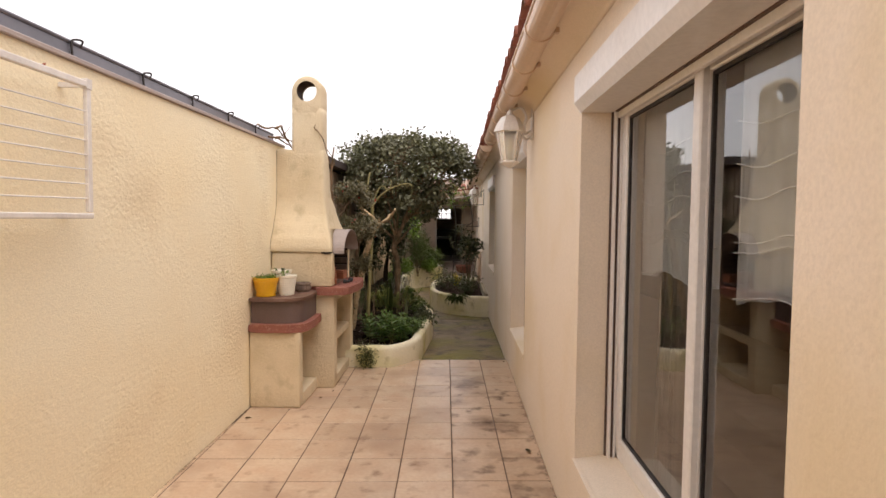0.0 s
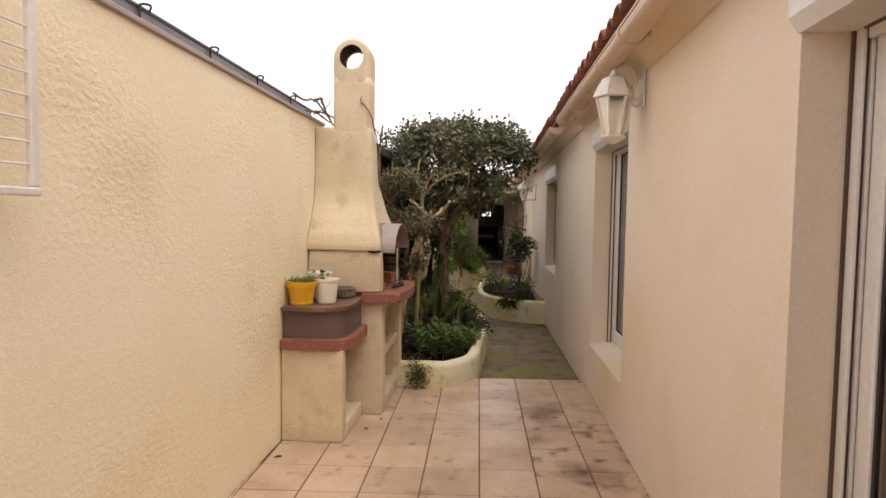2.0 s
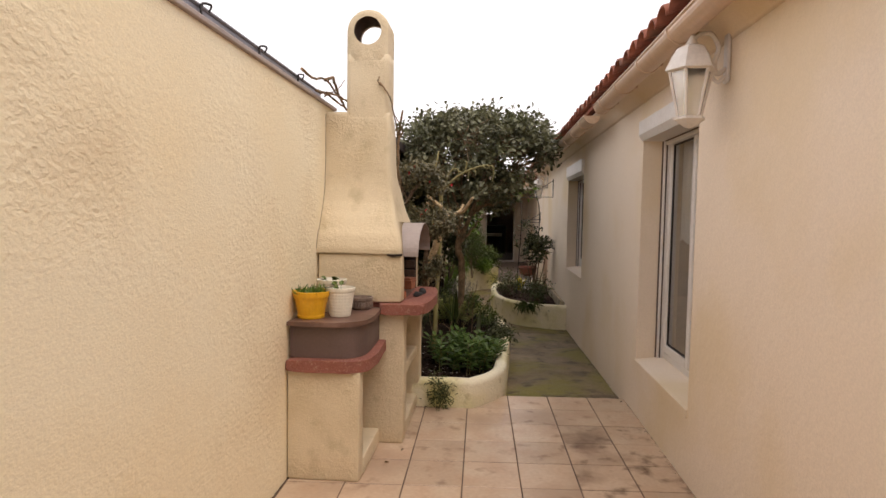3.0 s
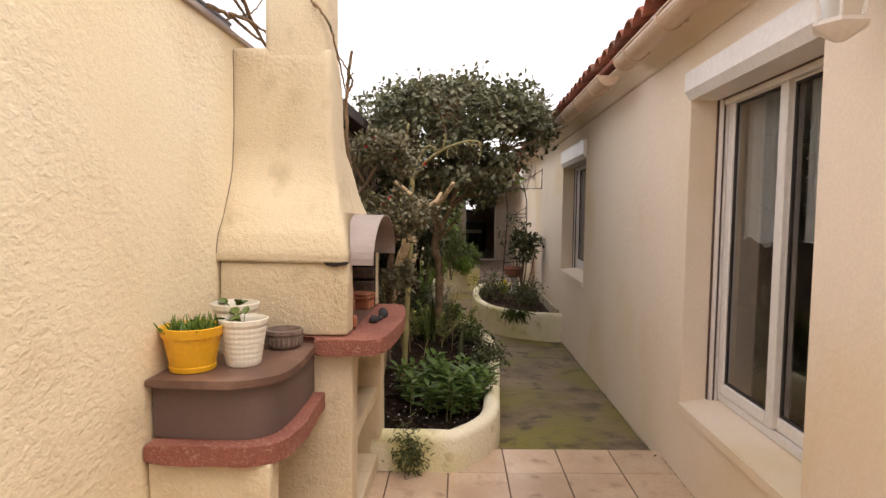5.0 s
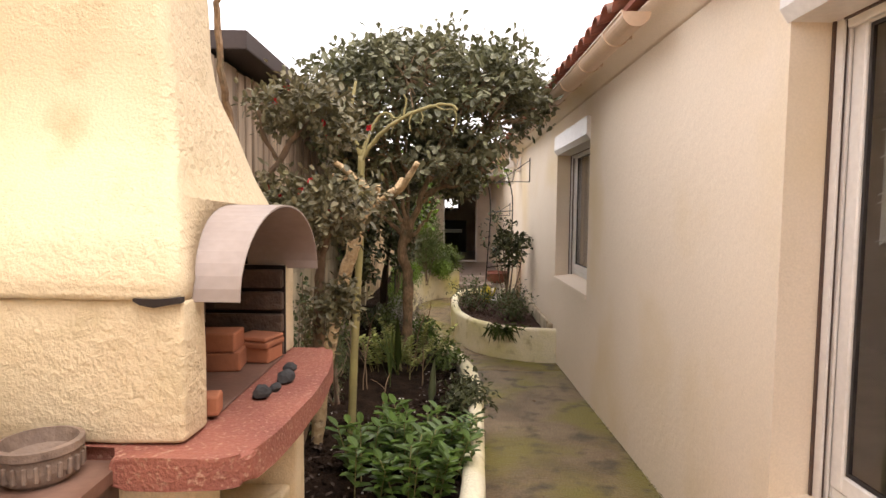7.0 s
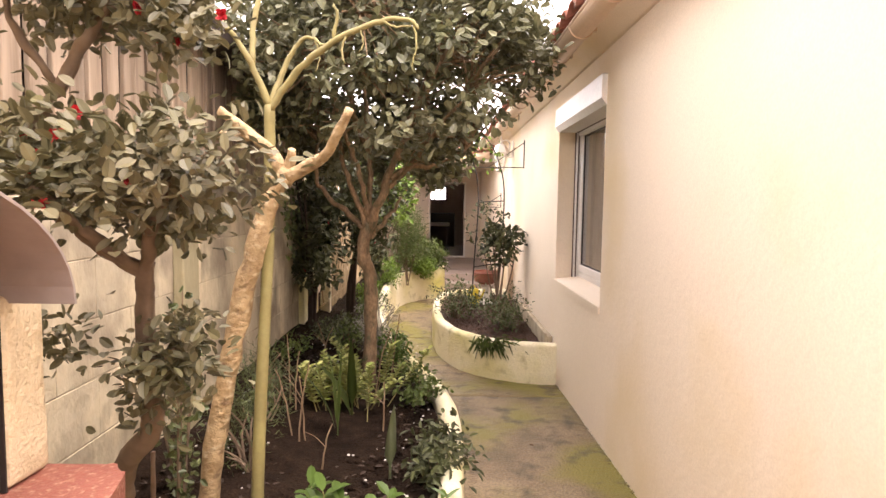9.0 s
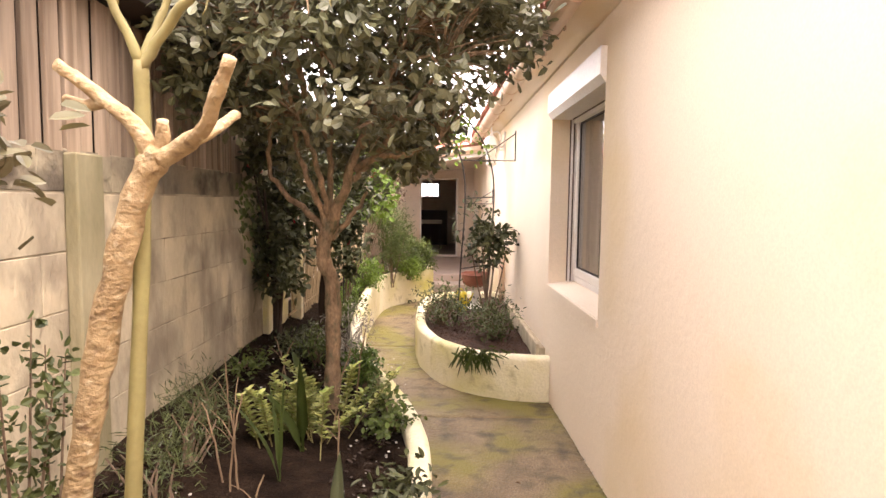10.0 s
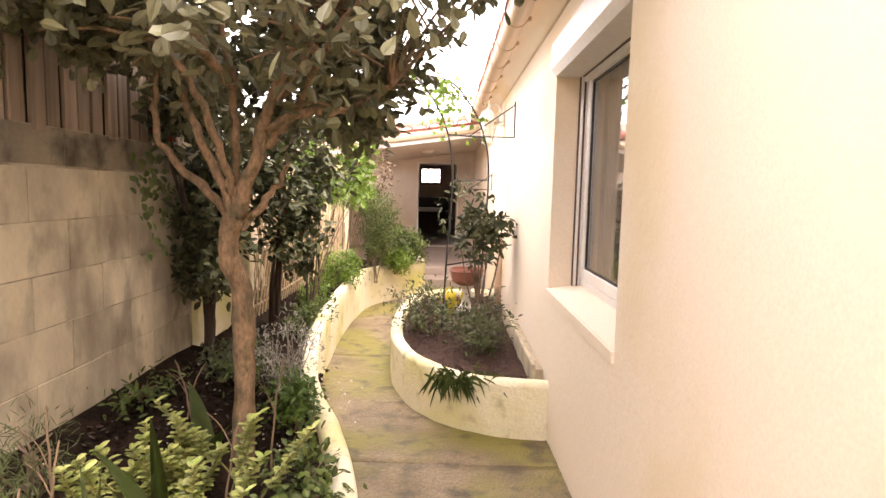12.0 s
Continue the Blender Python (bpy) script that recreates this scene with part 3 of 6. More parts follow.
def bput(name, bm, m, label="", parent=None, smooth=False):
    bm.transform(IB)
    return part(name, bm, m, parent or bbq, label, smooth)


# base: near pier, far leg, plinths and shelf, back
def plaster(*a, cuts=3, amp=0.006, bevel=0.013):
    bm = boxed(*a, bevel=bevel, seg=3)
    return uneven(bm, amp, 0.16, cuts)


bput("pier", plaster(-1.545, -0.965, 6.13, 6.27, 0.0, 0.88), M["bbq_render"], smooth=True)
bput("leg", plaster(-1.545, -0.95, 6.90, 7.03, 0.0, 0.88), M["bbq_render"], smooth=True)
bput("back", plaster(-1.545, -1.42, 6.25, 6.92, 0.0, 0.88, bevel=0.01), M["bbq_render"], smooth=True)
bput("plinth", plaster(-1.44, -0.97, 6.25, 6.92, 0.0, 0.10), M["bbq_render"], smooth=True)
bput("shelf", plaster(-1.44, -0.975, 6.25, 6.92, 0.42, 0.49, bevel=0.01), M["bbq_render"], smooth=True)
bput("lintel", plaster(-1.44, -0.97, 6.25, 6.92, 0.80, 0.876, bevel=0.01), M["bbq_render"], smooth=True)
# red concrete shelf with a bowed front
out = along([(-1.12, 6.075), (-0.95, 6.07), (-0.87, 6.09), (-0.825, 6.16), (-0.80, 6.4), (-0.795, 6.65), (-0.815, 6.88), (-0.85, 7.02), (-0.90, 7.06)], 5) + [(-1.545, 7.06), (-1.545, 6.14), (-1.12, 6.14)]
bput("red_shelf", uneven(prism(bmesh.new(), out, 0.876, 0.945, 0.016, 3), 0.004, 0.08), M["red_slab"], "red concrete shelf with a bowed front")
# fire box: side cheeks, back, brick courses
bput("cheek", plaster(-1.545, -0.985, 6.135, 6.25, 0.947, 1.262), M["bbq_render"], smooth=True)
bput("cheek", plaster(-1.545, -0.99, 6.94, 7.04, 0.947, 1.262, bevel=0.012), M["bbq_render"], smooth=True)
bput("fire_back", boxed(-1.545, -1.42, 6.24, 6.95, 0.947, 1.262), M["soot"], "sooty back of the fire box")
# dark backing added so the joints between side bricks do not show pale plaster
for ya2, yb2 in ((6.2505, 6.2535), (6.9365, 6.9395)):
    bput("lining", boxed(-1.42, -0.993, ya2, yb2, 0.947, 1.262), M["soot_and_gaps"], "dark backing added behind the fire bricks to darken the joints")
for row in range(4):
    z = 0.95 + 0.078 * row
    for k in range(3):
        bput("brick", boxed(-1.418, -1.37, 6.27 + 0.222 * k, 6.27 + 0.222 * k + 0.212, z, z + 0.064, bevel=0.006, seg=1), M["soot"])
    for side in (6.254, 6.910):
        bput("brick", boxed(-1.368, -0.998, side, side + 0.026, z, z + 0.064, bevel=0.005, seg=1), M["soot"])


def round_rect(x0, x1, y0, y1, r, z, n=5):
    pts = []
    for cx, cy, a0 in ((x1 - r, y1 - r, 0), (x0 + r, y1 - r, 90), (x0 + r, y0 + r, 180), (x1 - r, y0 + r, 270)):
        for k in range(n + 1):
            a = radians(a0 + 90 * k / n)
            pts.append((cx + r * math.cos(a), cy + r * math.sin(a), z))
    return pts


# hood that narrows to the shaft, arched over the fire opening
XH = XL - 0.04
levels = [(1.262, XH, -0.985, 6.122, 7.045), (1.30, XH, -0.983, 6.122, 7.045), (1.38, XH, -1.005, 6.150, 6.99), (1.44, XH, -1.028, 6.190, 6.955), (1.50, XH, -1.045, 6.225, 6.915), (1.55, XH, -1.058, 6.255, 6.87),
          (1.61, XH, -1.070, 6.285, 6.82), (1.66, XH, -1.078, 6.300, 6.77), (1.72, XH, -1.085, 6.315, 6.71), (1.78, XH, -1.092, 6.325, 6.66), (1.89, XH, -1.100, 6.330, 6.62), (2.02, XH, -1.102, 6.333, 6.60),
          (2.12, XH, -1.106, 6.334, 6.585), (2.19, XH, -1.109, 6.334, 6.575), (2.215, XH, -1.113, 6.338, 6.57), (2.228, XH, -1.120, 6.348, 6.56)]
bm = bmesh.new()
rings = []
for (za, *a), (zb, *b) in zip(levels, levels[1:]):
    for k in range(3):
        f = k / 3
        v = [p + (q - p) * f for p, q in zip(a, b)]
        rings.append(round_rect(*v, 0.032, za + (zb - za) * f))
rings.append(round_rect(*levels[-1][1:], 0.032, levels[-1][0]))
loft(bm, rings)
uneven(bm, 0.010, 0.22)
hood = bput("hood", bm, M["bbq_render"], "tapered cream rendered smoke hood", smooth=True)
# shadow line where hood meets wall, drawn as a thin dark tube
crease = [(XL + 0.001, y0 - 0.004 + 0.004 * math.sin(z * 31), z) for z, _, _, y0, _ in levels[1:-1]]
bput("crease", tube(bmesh.new(), bend(crease, 3), 0.0022, 5), M["twig"], "thin dark tube drawing the shadow line between hood and garden wall")
# hollow the hood over the fire box, under the arch
bm = bmesh.new()
arc = [(6.575 - 0.3862 * math.cos(a), 1.25 + 0.2212 * math.sin(a)) for a in (math.pi * k / 20 for k in range(21))]
loft(bm, [[(x, y, z) for y, z in [(6.9612, 1.2), (6.1888, 1.2)] + arc] for x in (-1.43, -0.9)])
bmesh.ops.recalc_face_normals(bm, faces=bm.faces)
cutter = bput("cutter", bm, M["soot_and_gaps"])
cut = hood.modifiers.new("hollow", "BOOLEAN")
cut.operation, cut.object, cut.solver = "DIFFERENCE", cutter, "EXACT"
bpy.context.view_layer.update()
hollow = bpy.data.meshes.new_from_object(hood.evaluated_get(bpy.context.evaluated_depsgraph_get()))
hood.modifiers.remove(cut)
hood.data = hollow
bpy.data.objects.remove(cutter)
hollow.materials.clear()
hollow.materials.append(M["bbq_render"])
hollow.materials.append(M["soot_and_gaps"])
for f in hollow.polygons:
    c = f.center + hood.parent.location
    inside = -1.45 < c.x < -0.9 and 1.265 < c.z and ((c.y - 6.575) / 0.390) ** 2 + ((c.z - 1.25) / 0.225) ** 2 < 1.0
    f.material_index = 1 if inside and (c.x < -1.4 or abs(f.normal.x) < 0.4) else 0
bm = bmesh.new()
arcs = []
for r in (0.385, 0.380):
    arcs.append([(6.575 - r * math.cos(a), 1.25 + (r - 0.165) * math.sin(a)) for a in (math.pi * k / 24 for k in range(25))])
sec = arcs[0] + arcs[1][::-1]
loft(bm, [[(x, y, z) for y, z in sec] for x in (-1.13, -1.02, -0.95, -0.885)])
bmesh.ops.recalc_face_normals(bm, faces=bm.faces)
bput("metal_arch", bm, M["sheet"], "grey galvanised sheet arch over the opening")
# shade of the crack under the hood, put in as a solid dark strip
bm = bmesh.new()
loft(bm, [[(x, 6.118, z - h), (x, 6.14, z - h), (x, 6.14, z + 0.004), (x, 6.118, z + 0.004)] for x, z, h in ((-1.085, 1.263, 0.001), (-1.07, 1.263, 0.010), (-1.04, 1.262, 0.014), (-1.01, 1.264, 0.010), (-0.985, 1.266, 0.008))])
bmesh.ops.recalc_face_normals(bm, faces=bm.faces)
bput("gap", bm, M["soot_and_gaps"], "solid dark strip standing in for the shaded crack under the hood")
# chimney shaft with a round hole through its rounded top
cx, r_out, r_in, zc, ya, yb = -1.268, 0.149, 0.103, 2.773, 6.335, 6.575
N_ARC = 32
bm = bmesh.new()


def shaft_ring(y, grow):
    o, i = [], []
    for k in range(N_ARC):
        a = 2 * math.pi * k / N_ARC
        c, s = math.cos(a), math.sin(a)
        if s >= 0:
            p = (cx + (r_out + grow) * c, y, zc + (r_out + grow) * s)
        else:
            f = min((r_out + grow) / max(abs(c), 1e-6), 0.20 / abs(s))
            p = (cx + f * c, y, zc + f * s)
        o.append(p)
        i.append((cx + (r_in - grow) * c, y, zc + (r_in - grow) * s))
    return o, i


rim = [shaft_ring(y, g) for y, g in ((ya, -0.036), (ya + 0.012, -0.012), (ya + 0.036, 0.0), (yb - 0.036, 0.0), (yb - 0.012, -0.012), (yb, -0.036))]
hole = [shaft_ring(y, -0.25 * g)[1] for y, g in ((ya, -0.036), (ya + 0.012, -0.012), (ya + 0.036, 0.0), (yb - 0.036, 0.0), (yb - 0.012, -0.012), (yb, -0.036))]
seq = hole[::-1] + [o for o, _ in rim]
vs = [[bm.verts.new(p) for p in q] for q in seq]
for a, b in zip(vs, vs[1:] + vs[:1]):
    for k in range(N_ARC):
        j = (k + 1) % N_ARC
        bm.faces.new((a[k], a[j], b[j], b[k]))
bmesh.ops.recalc_face_normals(bm, faces=bm.faces)
head = bput("chimney_head", bm, M["bbq_render"], "rounded chimney head with a sooty round hole through it", smooth=True)
head.data.set_sharp_from_angle(angle=0.6)
head.data.materials.append(M["soot"])
for f in head.data.polygons:
    c = f.center + bbq.location
    if math.hypot(c.x - cx, c.z - zc) < r_in + 0.006 and ya + 0.01 < c.y < yb - 0.01:
        f.material_index = 1
bm = loft(bmesh.new(), [round_rect(cx - r_out + 0.001, cx + r_out - 0.001, ya + 0.001, yb - 0.001, 0.036, z) for z in (2.15, 2.2, 2.3, 2.4, 2.5, 2.56, 2.615)])
bput("chimney", uneven(bm, 0.0008, 0.2), M["bbq_render"], smooth=True)
# side unit: base with a niche, red slab, brown basin, lid
bput("side_base", plaster(-1.55, -1.13, 5.55, 5.66, 0.0, 0.632), M["bbq_render"], smooth=True)
bput("side_base", plaster(-1.55, -1.44, 5.655, 6.135, 0.0, 0.63, bevel=0.01), M["bbq_render"], smooth=True)
bput("side_base", plaster(-1.45, -1.125, 5.655, 6.135, 0.0, 0.10, bevel=0.01), M["bbq_render"], smooth=True)
out = along([(-1.55, 5.525), (-1.3, 5.52), (-1.17, 5.535), (-1.09, 5.62), (-1.07, 5.8), (-1.08, 6.0), (-1.085, 6.14)], 5) + [(-1.55, 6.14)]
bput("red_slab", uneven(prism(bmesh.new(), out, 0.632, 0.70, 0.014, 3), 0.004, 0.08), M["red_slab"], "red concrete slab under the basin")
out = along([(-1.545, 5.585), (-1.3, 5.58), (-1.20, 5.60), (-1.14, 5.67), (-1.125, 5.8), (-1.125, 5.95), (-1.13, 6.13)], 6) + [(-1.545, 6.13)]
bput("basin", prism(bmesh.new(), out, 0.702, 0.888, 0.006, 2), M["basin"], "brown moulded sink basin")
out = along([(-1.55, 5.545), (-1.3, 5.54), (-1.185, 5.58), (-1.115, 5.66), (-1.10, 5.8), (-1.105, 5.95), (-1.115, 6.13)], 6) + [(-1.55, 6.13)]
bput("lid", uneven(prism(bmesh.new(), out, 0.889, 0.916, 0.007, 2), 0.002, 0.1), M["lid"], "brown scuffed board lid on the basin")

# things on the barbecue
def brick_thing(name, label, at, rot, size, m="terracotta"):
    ob = link(name, boxed(-size[0] / 2, size[0] / 2, -size[1] / 2, size[1] / 2, 0, size[2], bevel=0.006), M[m])
    ob.matrix_world = Matrix.Translation(at) @ Matrix.Rotation(radians(rot), 4, "Z")
    return tagged(ob, label, "brick", "bricks in the barbecue")


brick_thing("brick", "orange brick lying in the fire box", (-1.17, 6.72, 0.954), 8, (0.2, 0.11, 0.06))
brick_thing("brick", "orange brick stacked in the fire box", (-1.18, 6.72, 1.015), 4, (0.2, 0.11, 0.06))
brick_thing("brick", "orange brick beside the stack", (-1.055, 6.835, 0.954), 82, (0.11, 0.12, 0.05))
brick_thing("brick", "orange tile lying on a brick", (-1.055, 6.83, 1.005), 78, (0.12, 0.13, 0.02))
brick_thing("brick", "pale orange tile on top of the stack", (-1.055, 6.83, 1.026), 74, (0.115, 0.125, 0.014))
brick_thing("brick", "short orange brick by the near cheek", (-1.02, 6.31, 0.954), 12, (0.08, 0.06, 0.05))
grill = link("grill_tray", boxed(-1.30, -0.99, 6.30, 6.90, 0.946, 0.953, bevel=0.002, seg=1), M["lid"])
tagged(grill, "rusty brown metal tray in the fire box", "tray")
for x, y, r, s in ((-0.925, 6.46, 0.026, 1), (-0.90, 6.60, 0.027, 2), (-0.915, 6.71, 0.022, 3), (-0.905, 6.52, 0.018, 4)):
    bm = bmesh.new()
    bmesh.ops.create_icosphere(bm, subdivisions=2, radius=r)
    for v in bm.verts:
        v.co *= 1 + 0.35 * noise.noise(v.co * 40 + Vector((s * 9, 0, 0)))
        v.co.z *= 0.75
    ob = link("charcoal", bm, M["coal"])
    ob.location = (x, y, 0.945 + r * 0.68)
    tagged(ob, "black lump of charcoal on the red shelf", "charcoal", "lumps of charcoal")

# pots on the lid
LID = 0.916
pot = thing("flower_pot", "yellow plastic flower pot with wispy grass", "flower pot", "pots on the barbecue", at=(-1.452, 5.685, LID))
part("pot", lathe(bmesh.new(), [(0.072, 0), (0.078, 0.004), (0.080, 0.02), (0.077, 0.022), (0.098, 0.125), (0.104, 0.126), (0.108, 0.158), (0.104, 0.160), (0.098, 0.150), (0.094, 0.13), (0.01, 0.13)]), M["yellow_pot"], pot, smooth=False)
part("soil", lathe(bmesh.new(), [(0.094, 0.13), (0.094, 0.136), (0.002, 0.14)]), M["soil"], pot)
wp = [(0.058, 0), (0.062, 0.003)]
for k in range(7):
    h = 0.012 + k * 0.019
    wp += [(0.0645 + 0.0028 * k, h), (0.0658 + 0.0028 * k, h + 0.009), (0.0652 + 0.0028 * k, h + 0.018)]
wp += [(0.088, 0.155), (0.090, 0.172), (0.086, 0.174), (0.080, 0.16), (0.076, 0.14), (0.01, 0.14)]
for at, lab in (((-1.30, 5.77, LID), "cream ribbed pot with a small green plant"), ((-1.40, 5.945, LID), "cream ribbed pot with a seedling at the back")):
    pot2 = thing("flower_pot", lab, "flower pot", "pots on the barbecue", at=at)
    if at[1] > 5.9:
        pot2.scale = (1.04, 1.04, 1.16)
    part("pot", lathe(bmesh.new(), wp), M["white_pot"], pot2)
    part("soil", lathe(bmesh.new(), [(0.076, 0.14), (0.076, 0.146), (0.002, 0.15)]), M["soil"], pot2)
bowl = thing("bowl", "low carved grey-brown stone bowl", "bowl", at=(-1.235, 6.04, LID))
part("body", lathe(bmesh.new(), [(0.055, 0), (0.066, 0.01), (0.072, 0.03), (0.073, 0.058), (0.078, 0.062), (0.078, 0.078), (0.068, 0.080), (0.062, 0.05), (0.02, 0.035)], n=32), M["stone_bowl"], bowl)
for k in range(24):
    a = 2 * math.pi * k / 24
    b = boxed(-0.006, 0.006, -0.004, 0.004, 0.018, 0.05, bevel=0.002, seg=1)
    b.transform(Matrix.Rotation(a, 4, "Z") @ Matrix.Translation((0.072, 0, 0)))
    part("rib", b, M["stone_bowl"], bowl)

# ---- gutters and roof of the house ----
def gutter(name, y0, y1, x, z, r=0.070, label="sand-coloured half-round gutter under the roof tiles"):
    g = thing(name, label, "gutter", at=(x, y0, z))
    bm = bmesh.new()
    arc = [(-r * math.cos(a), -r * math.sin(a)) for a in (math.pi * k / 12 for k in range(13))]
    arc2 = [(0.94 * a, 0.94 * b) for a, b in arc][::-1]
    loft(bm, [[(a, yy, b) for a, b in arc + arc2] for yy in (0, y1 - y0)])
    bmesh.ops.recalc_face_normals(bm, faces=bm.faces)
    part("channel", bm, M["gutter"], g)
    part("bead", tube(bmesh.new(), [(-r, 0, 0.003), (-r, y1 - y0, 0.003)], 0.008), M["gutter"], g)
    for yy in (0, y1 - y0):
        part("end_cap", loft(bmesh.new(), [[(1.06 * a, yy + d, 1.06 * b) for a, b in arc] for d in (-0.008, 0.008)]), M["gutter"], g)
    k = 0.35
    while k < y1 - y0:
        bm = bmesh.new()
        arc3 = [(1.1 * a, 1.1 * b) for a, b in arc]
        loft(bm, [[(a, k + d, b) for a, b in arc3 + [(0.9 * p, 0.9 * q) for p, q in arc3][::-1]] for d in (0, 0.035)])
        box(bm, r * 0.6, r * 1.3, k, k + 0.03, -0.03, -0.005)
        bmesh.ops.recalc_face_normals(bm, faces=bm.faces)
        part("bracket", bm, M["gutter"], g)
        k += 0.62
    return g


gutter("gutter", -2.9, 7.62, 0.545, 2.505)
gutter("gutter", 7.92, 16.4, 0.515, 2.47)
bm = bmesh.new()
prof = [(XW + 0.004, 2.40), (XW - 0.012, 2.432), (XW - 0.038, 2.464), (XW - 0.075, 2.488), (XW - 0.12, 2.502), (XW - 0.175, 2.508), (XW - 0.175, 2.526), (XW + 0.004, 2.526)]
loft(bm, [[(x, yy, z) for x, z in prof] for yy in np.linspace(-3, 16.5, 40)])
bmesh.ops.recalc_face_normals(bm, faces=bm.faces)
setting(link("trim_cove", bm, M["house_render"], smooth=True), "cream plaster cove between wall and gutter", "cove")
roof = new("roof")
setting(roof, "low-pitched roof of red roman tiles", "roof")
roof.location = (0.5, -3, 2.53)
SL = math.tan(radians(17))
bm = bmesh.new()
prof = [(0.02, 0.01), (3.4, 0.01 + 3.38 * SL), (3.4, 0.05 + 3.38 * SL), (0.02, 0.04)]
loft(bm, [[(x, yy, z) for x, z in prof] for yy in (0, 23.4)])
bmesh.ops.recalc_face_normals(bm, faces=bm.faces)
part("roof_deck", bm, M["roof_tile"], roof)
bm = bmesh.new()
arc = [(math.cos(a), math.sin(a)) for a in (math.pi * k / 8 for k in range(9))]
def tile_ring(rad, x, z, th):
    o = [(x, rad * c, z + rad * 0.8 * s) for c, s in arc]
    return o + [(x, (rad - th) * c, z + (rad - th) * 0.8 * s - 0.001) for c, s in arc][::-1]
loft(bm, [tile_ring(0.10, -0.030, 0.012, 0.014), tile_ring(0.085, 0.40, 0.012 + 0.44 * SL, 0.014)])
bmesh.ops.recalc_face_normals(bm, faces=bm.faces)
me = bpy.data.meshes.new("roof_tile")
bm.to_mesh(me)
bm.free()
me.materials.append(M["roof_tile"])
me.shade_smooth()
for k in range(96):
    for row in range(2):
        ob = new("roof_tile", me)
        ob.parent = roof
        ob.matrix_basis = Matrix.Translation((row * 0.36 + random.uniform(-0.008, 0.008), 0.12 + k * 0.212 + random.uniform(-0.006, 0.006), 0.03 + row * 0.36 * SL + random.uniform(0, 0.008))) @ Matrix.Rotation(radians(random.uniform(-2, 2)), 4, "Z")
bm = bmesh.new()
for k in range(96):
    loft(bm, [[(x, 0.12 + k * 0.212 + p, q + 0.03 + x * SL) for _, p, q in tile_ring(0.095, 0, 0.012, 0.014)] for x in (0.72, 3.4)])
part("roof_tiles_upper", bm, M["roof_tile"], roof)["kind"] = "stuff"

# roof over the porch
bm = bmesh.new()
loft(bm, [[(x, y, canopy_z(x) + 0.16 + (y - 16.5) * 0.03 + d) for x, d in ((-2.1, 0), (0.9, 0), (0.9, 0.04), (-2.1, 0.04))] for y in (16.52, 20.7)])
bmesh.ops.recalc_face_normals(bm, faces=bm.faces)
proof = setting(link("roof_porch", bm, M["roof_tile"]), "roof of red roman tiles above the porch", "roof")
for k in range(14):
    ob = new("roof_tile", me)
    ob.parent = proof
    x = -2.0 + k * 0.212
    ob.matrix_basis = Matrix.Translation((x, 16.52, canopy_z(x) + 0.16)) @ Matrix.Rotation(radians(90), 4, "Z")

# ---- coping and zinc gutter on the yellow wall ----
setting(link("trim_coping", boxed(XL - 0.10, XL + 0.018, -3, 6.56, 2.266, 2.290, bevel=0.004, seg=1), M["zinc_edge"]), "pale weathered coping strip on the garden wall", "coping")
zg = thing("zinc_gutter", "grey zinc gutter of the neighbouring roof with hooks", "gutter", at=(XL - 0.09, 1.6, 2.291))
bm = bmesh.new()
prof = [(0.0, 0.0), (-0.012, 0.10), (-0.03, 0.10), (-0.10, 0.02), (-0.10, 0.0)]
loft(bm, [[(x, yy, z) for x, z in prof] for yy in (-4.6, 4.95)])
bmesh.ops.recalc_face_normals(bm, faces=bm.faces)
part("channel", bm, M["zinc"], zg)
part("bead", tube(bmesh.new(), [(-0.014, -4.6, 0.105), (-0.014, 4.95, 0.105)], 0.011), M["zinc"], zg)
for k in range(12):
    y = -2.4 + 0.62 * k
    bm = bmesh.new()
    limb(bm, [(0.004, y, 0.02), (0.0, y, 0.10), (0.008, y + 0.02, 0.118), (0.02, y + 0.05, 0.118), (0.012, y + 0.045, 0.09)], 0.006, 0.005, 6)
    limb(bm, [(0.012, y + 0.02, 0.03), (0.05, y + 0.08, 0.015), (0.05, y + 0.11, 0.0)], 0.005, 0.004, 5)
    part("hook", bm, M["iron"], zg, "dark iron gutter hook")

# ---- fence of weathered slats over the block wall ----
fence = thing("fence", "weathered grey-brown wooden slat fence on the block wall", "fence", at=(XB - 0.02, 6.6, 1.575))
part("back_board", boxed(-0.05, -0.03, 0.0, 4.9, -0.02, 0.72), M["dark_wood"], fence, "dark backing board")
for z in (0.15, 0.58):
    part("rail", boxed(-0.03, -0.012, 0.0, 4.9, z, z + 0.06), M["dark_wood"], fence)
bm = boxed(-0.010, 0.012, -0.042, 0.042, 0.0, 0.66, bevel=0.004, seg=2)
sm = bpy.data.meshes.new("slat")
bm.to_mesh(sm)
bm.free()
sm.materials.append(M["slat"])
for k in range(44):
    ob = new("slat", sm)
    ob.parent = fence
    ob.matrix_basis = Matrix.Translation((random.uniform(-0.004, 0.012), 0.06 + k * 0.109 + random.uniform(-0.006, 0.006), random.uniform(-0.008, 0.012))) @ Matrix.Rotation(radians(random.uniform(-0.7, 0.7)), 4, "X")
# overhang made deeper than the real edge, to shade the fence slats
edge = link("roof_edge", prism(bmesh.new(), [(-0.9, 7.9), (0.16, 7.9), (0.16, 11.9), (-0.9, 11.9)], 0, 0.10, 0.008), M["brown_edge"])
edge.location = (XB, 0, 2.262)
setting(edge, "dark brown felt edge of the neighbouring shed roof", "roof edge")

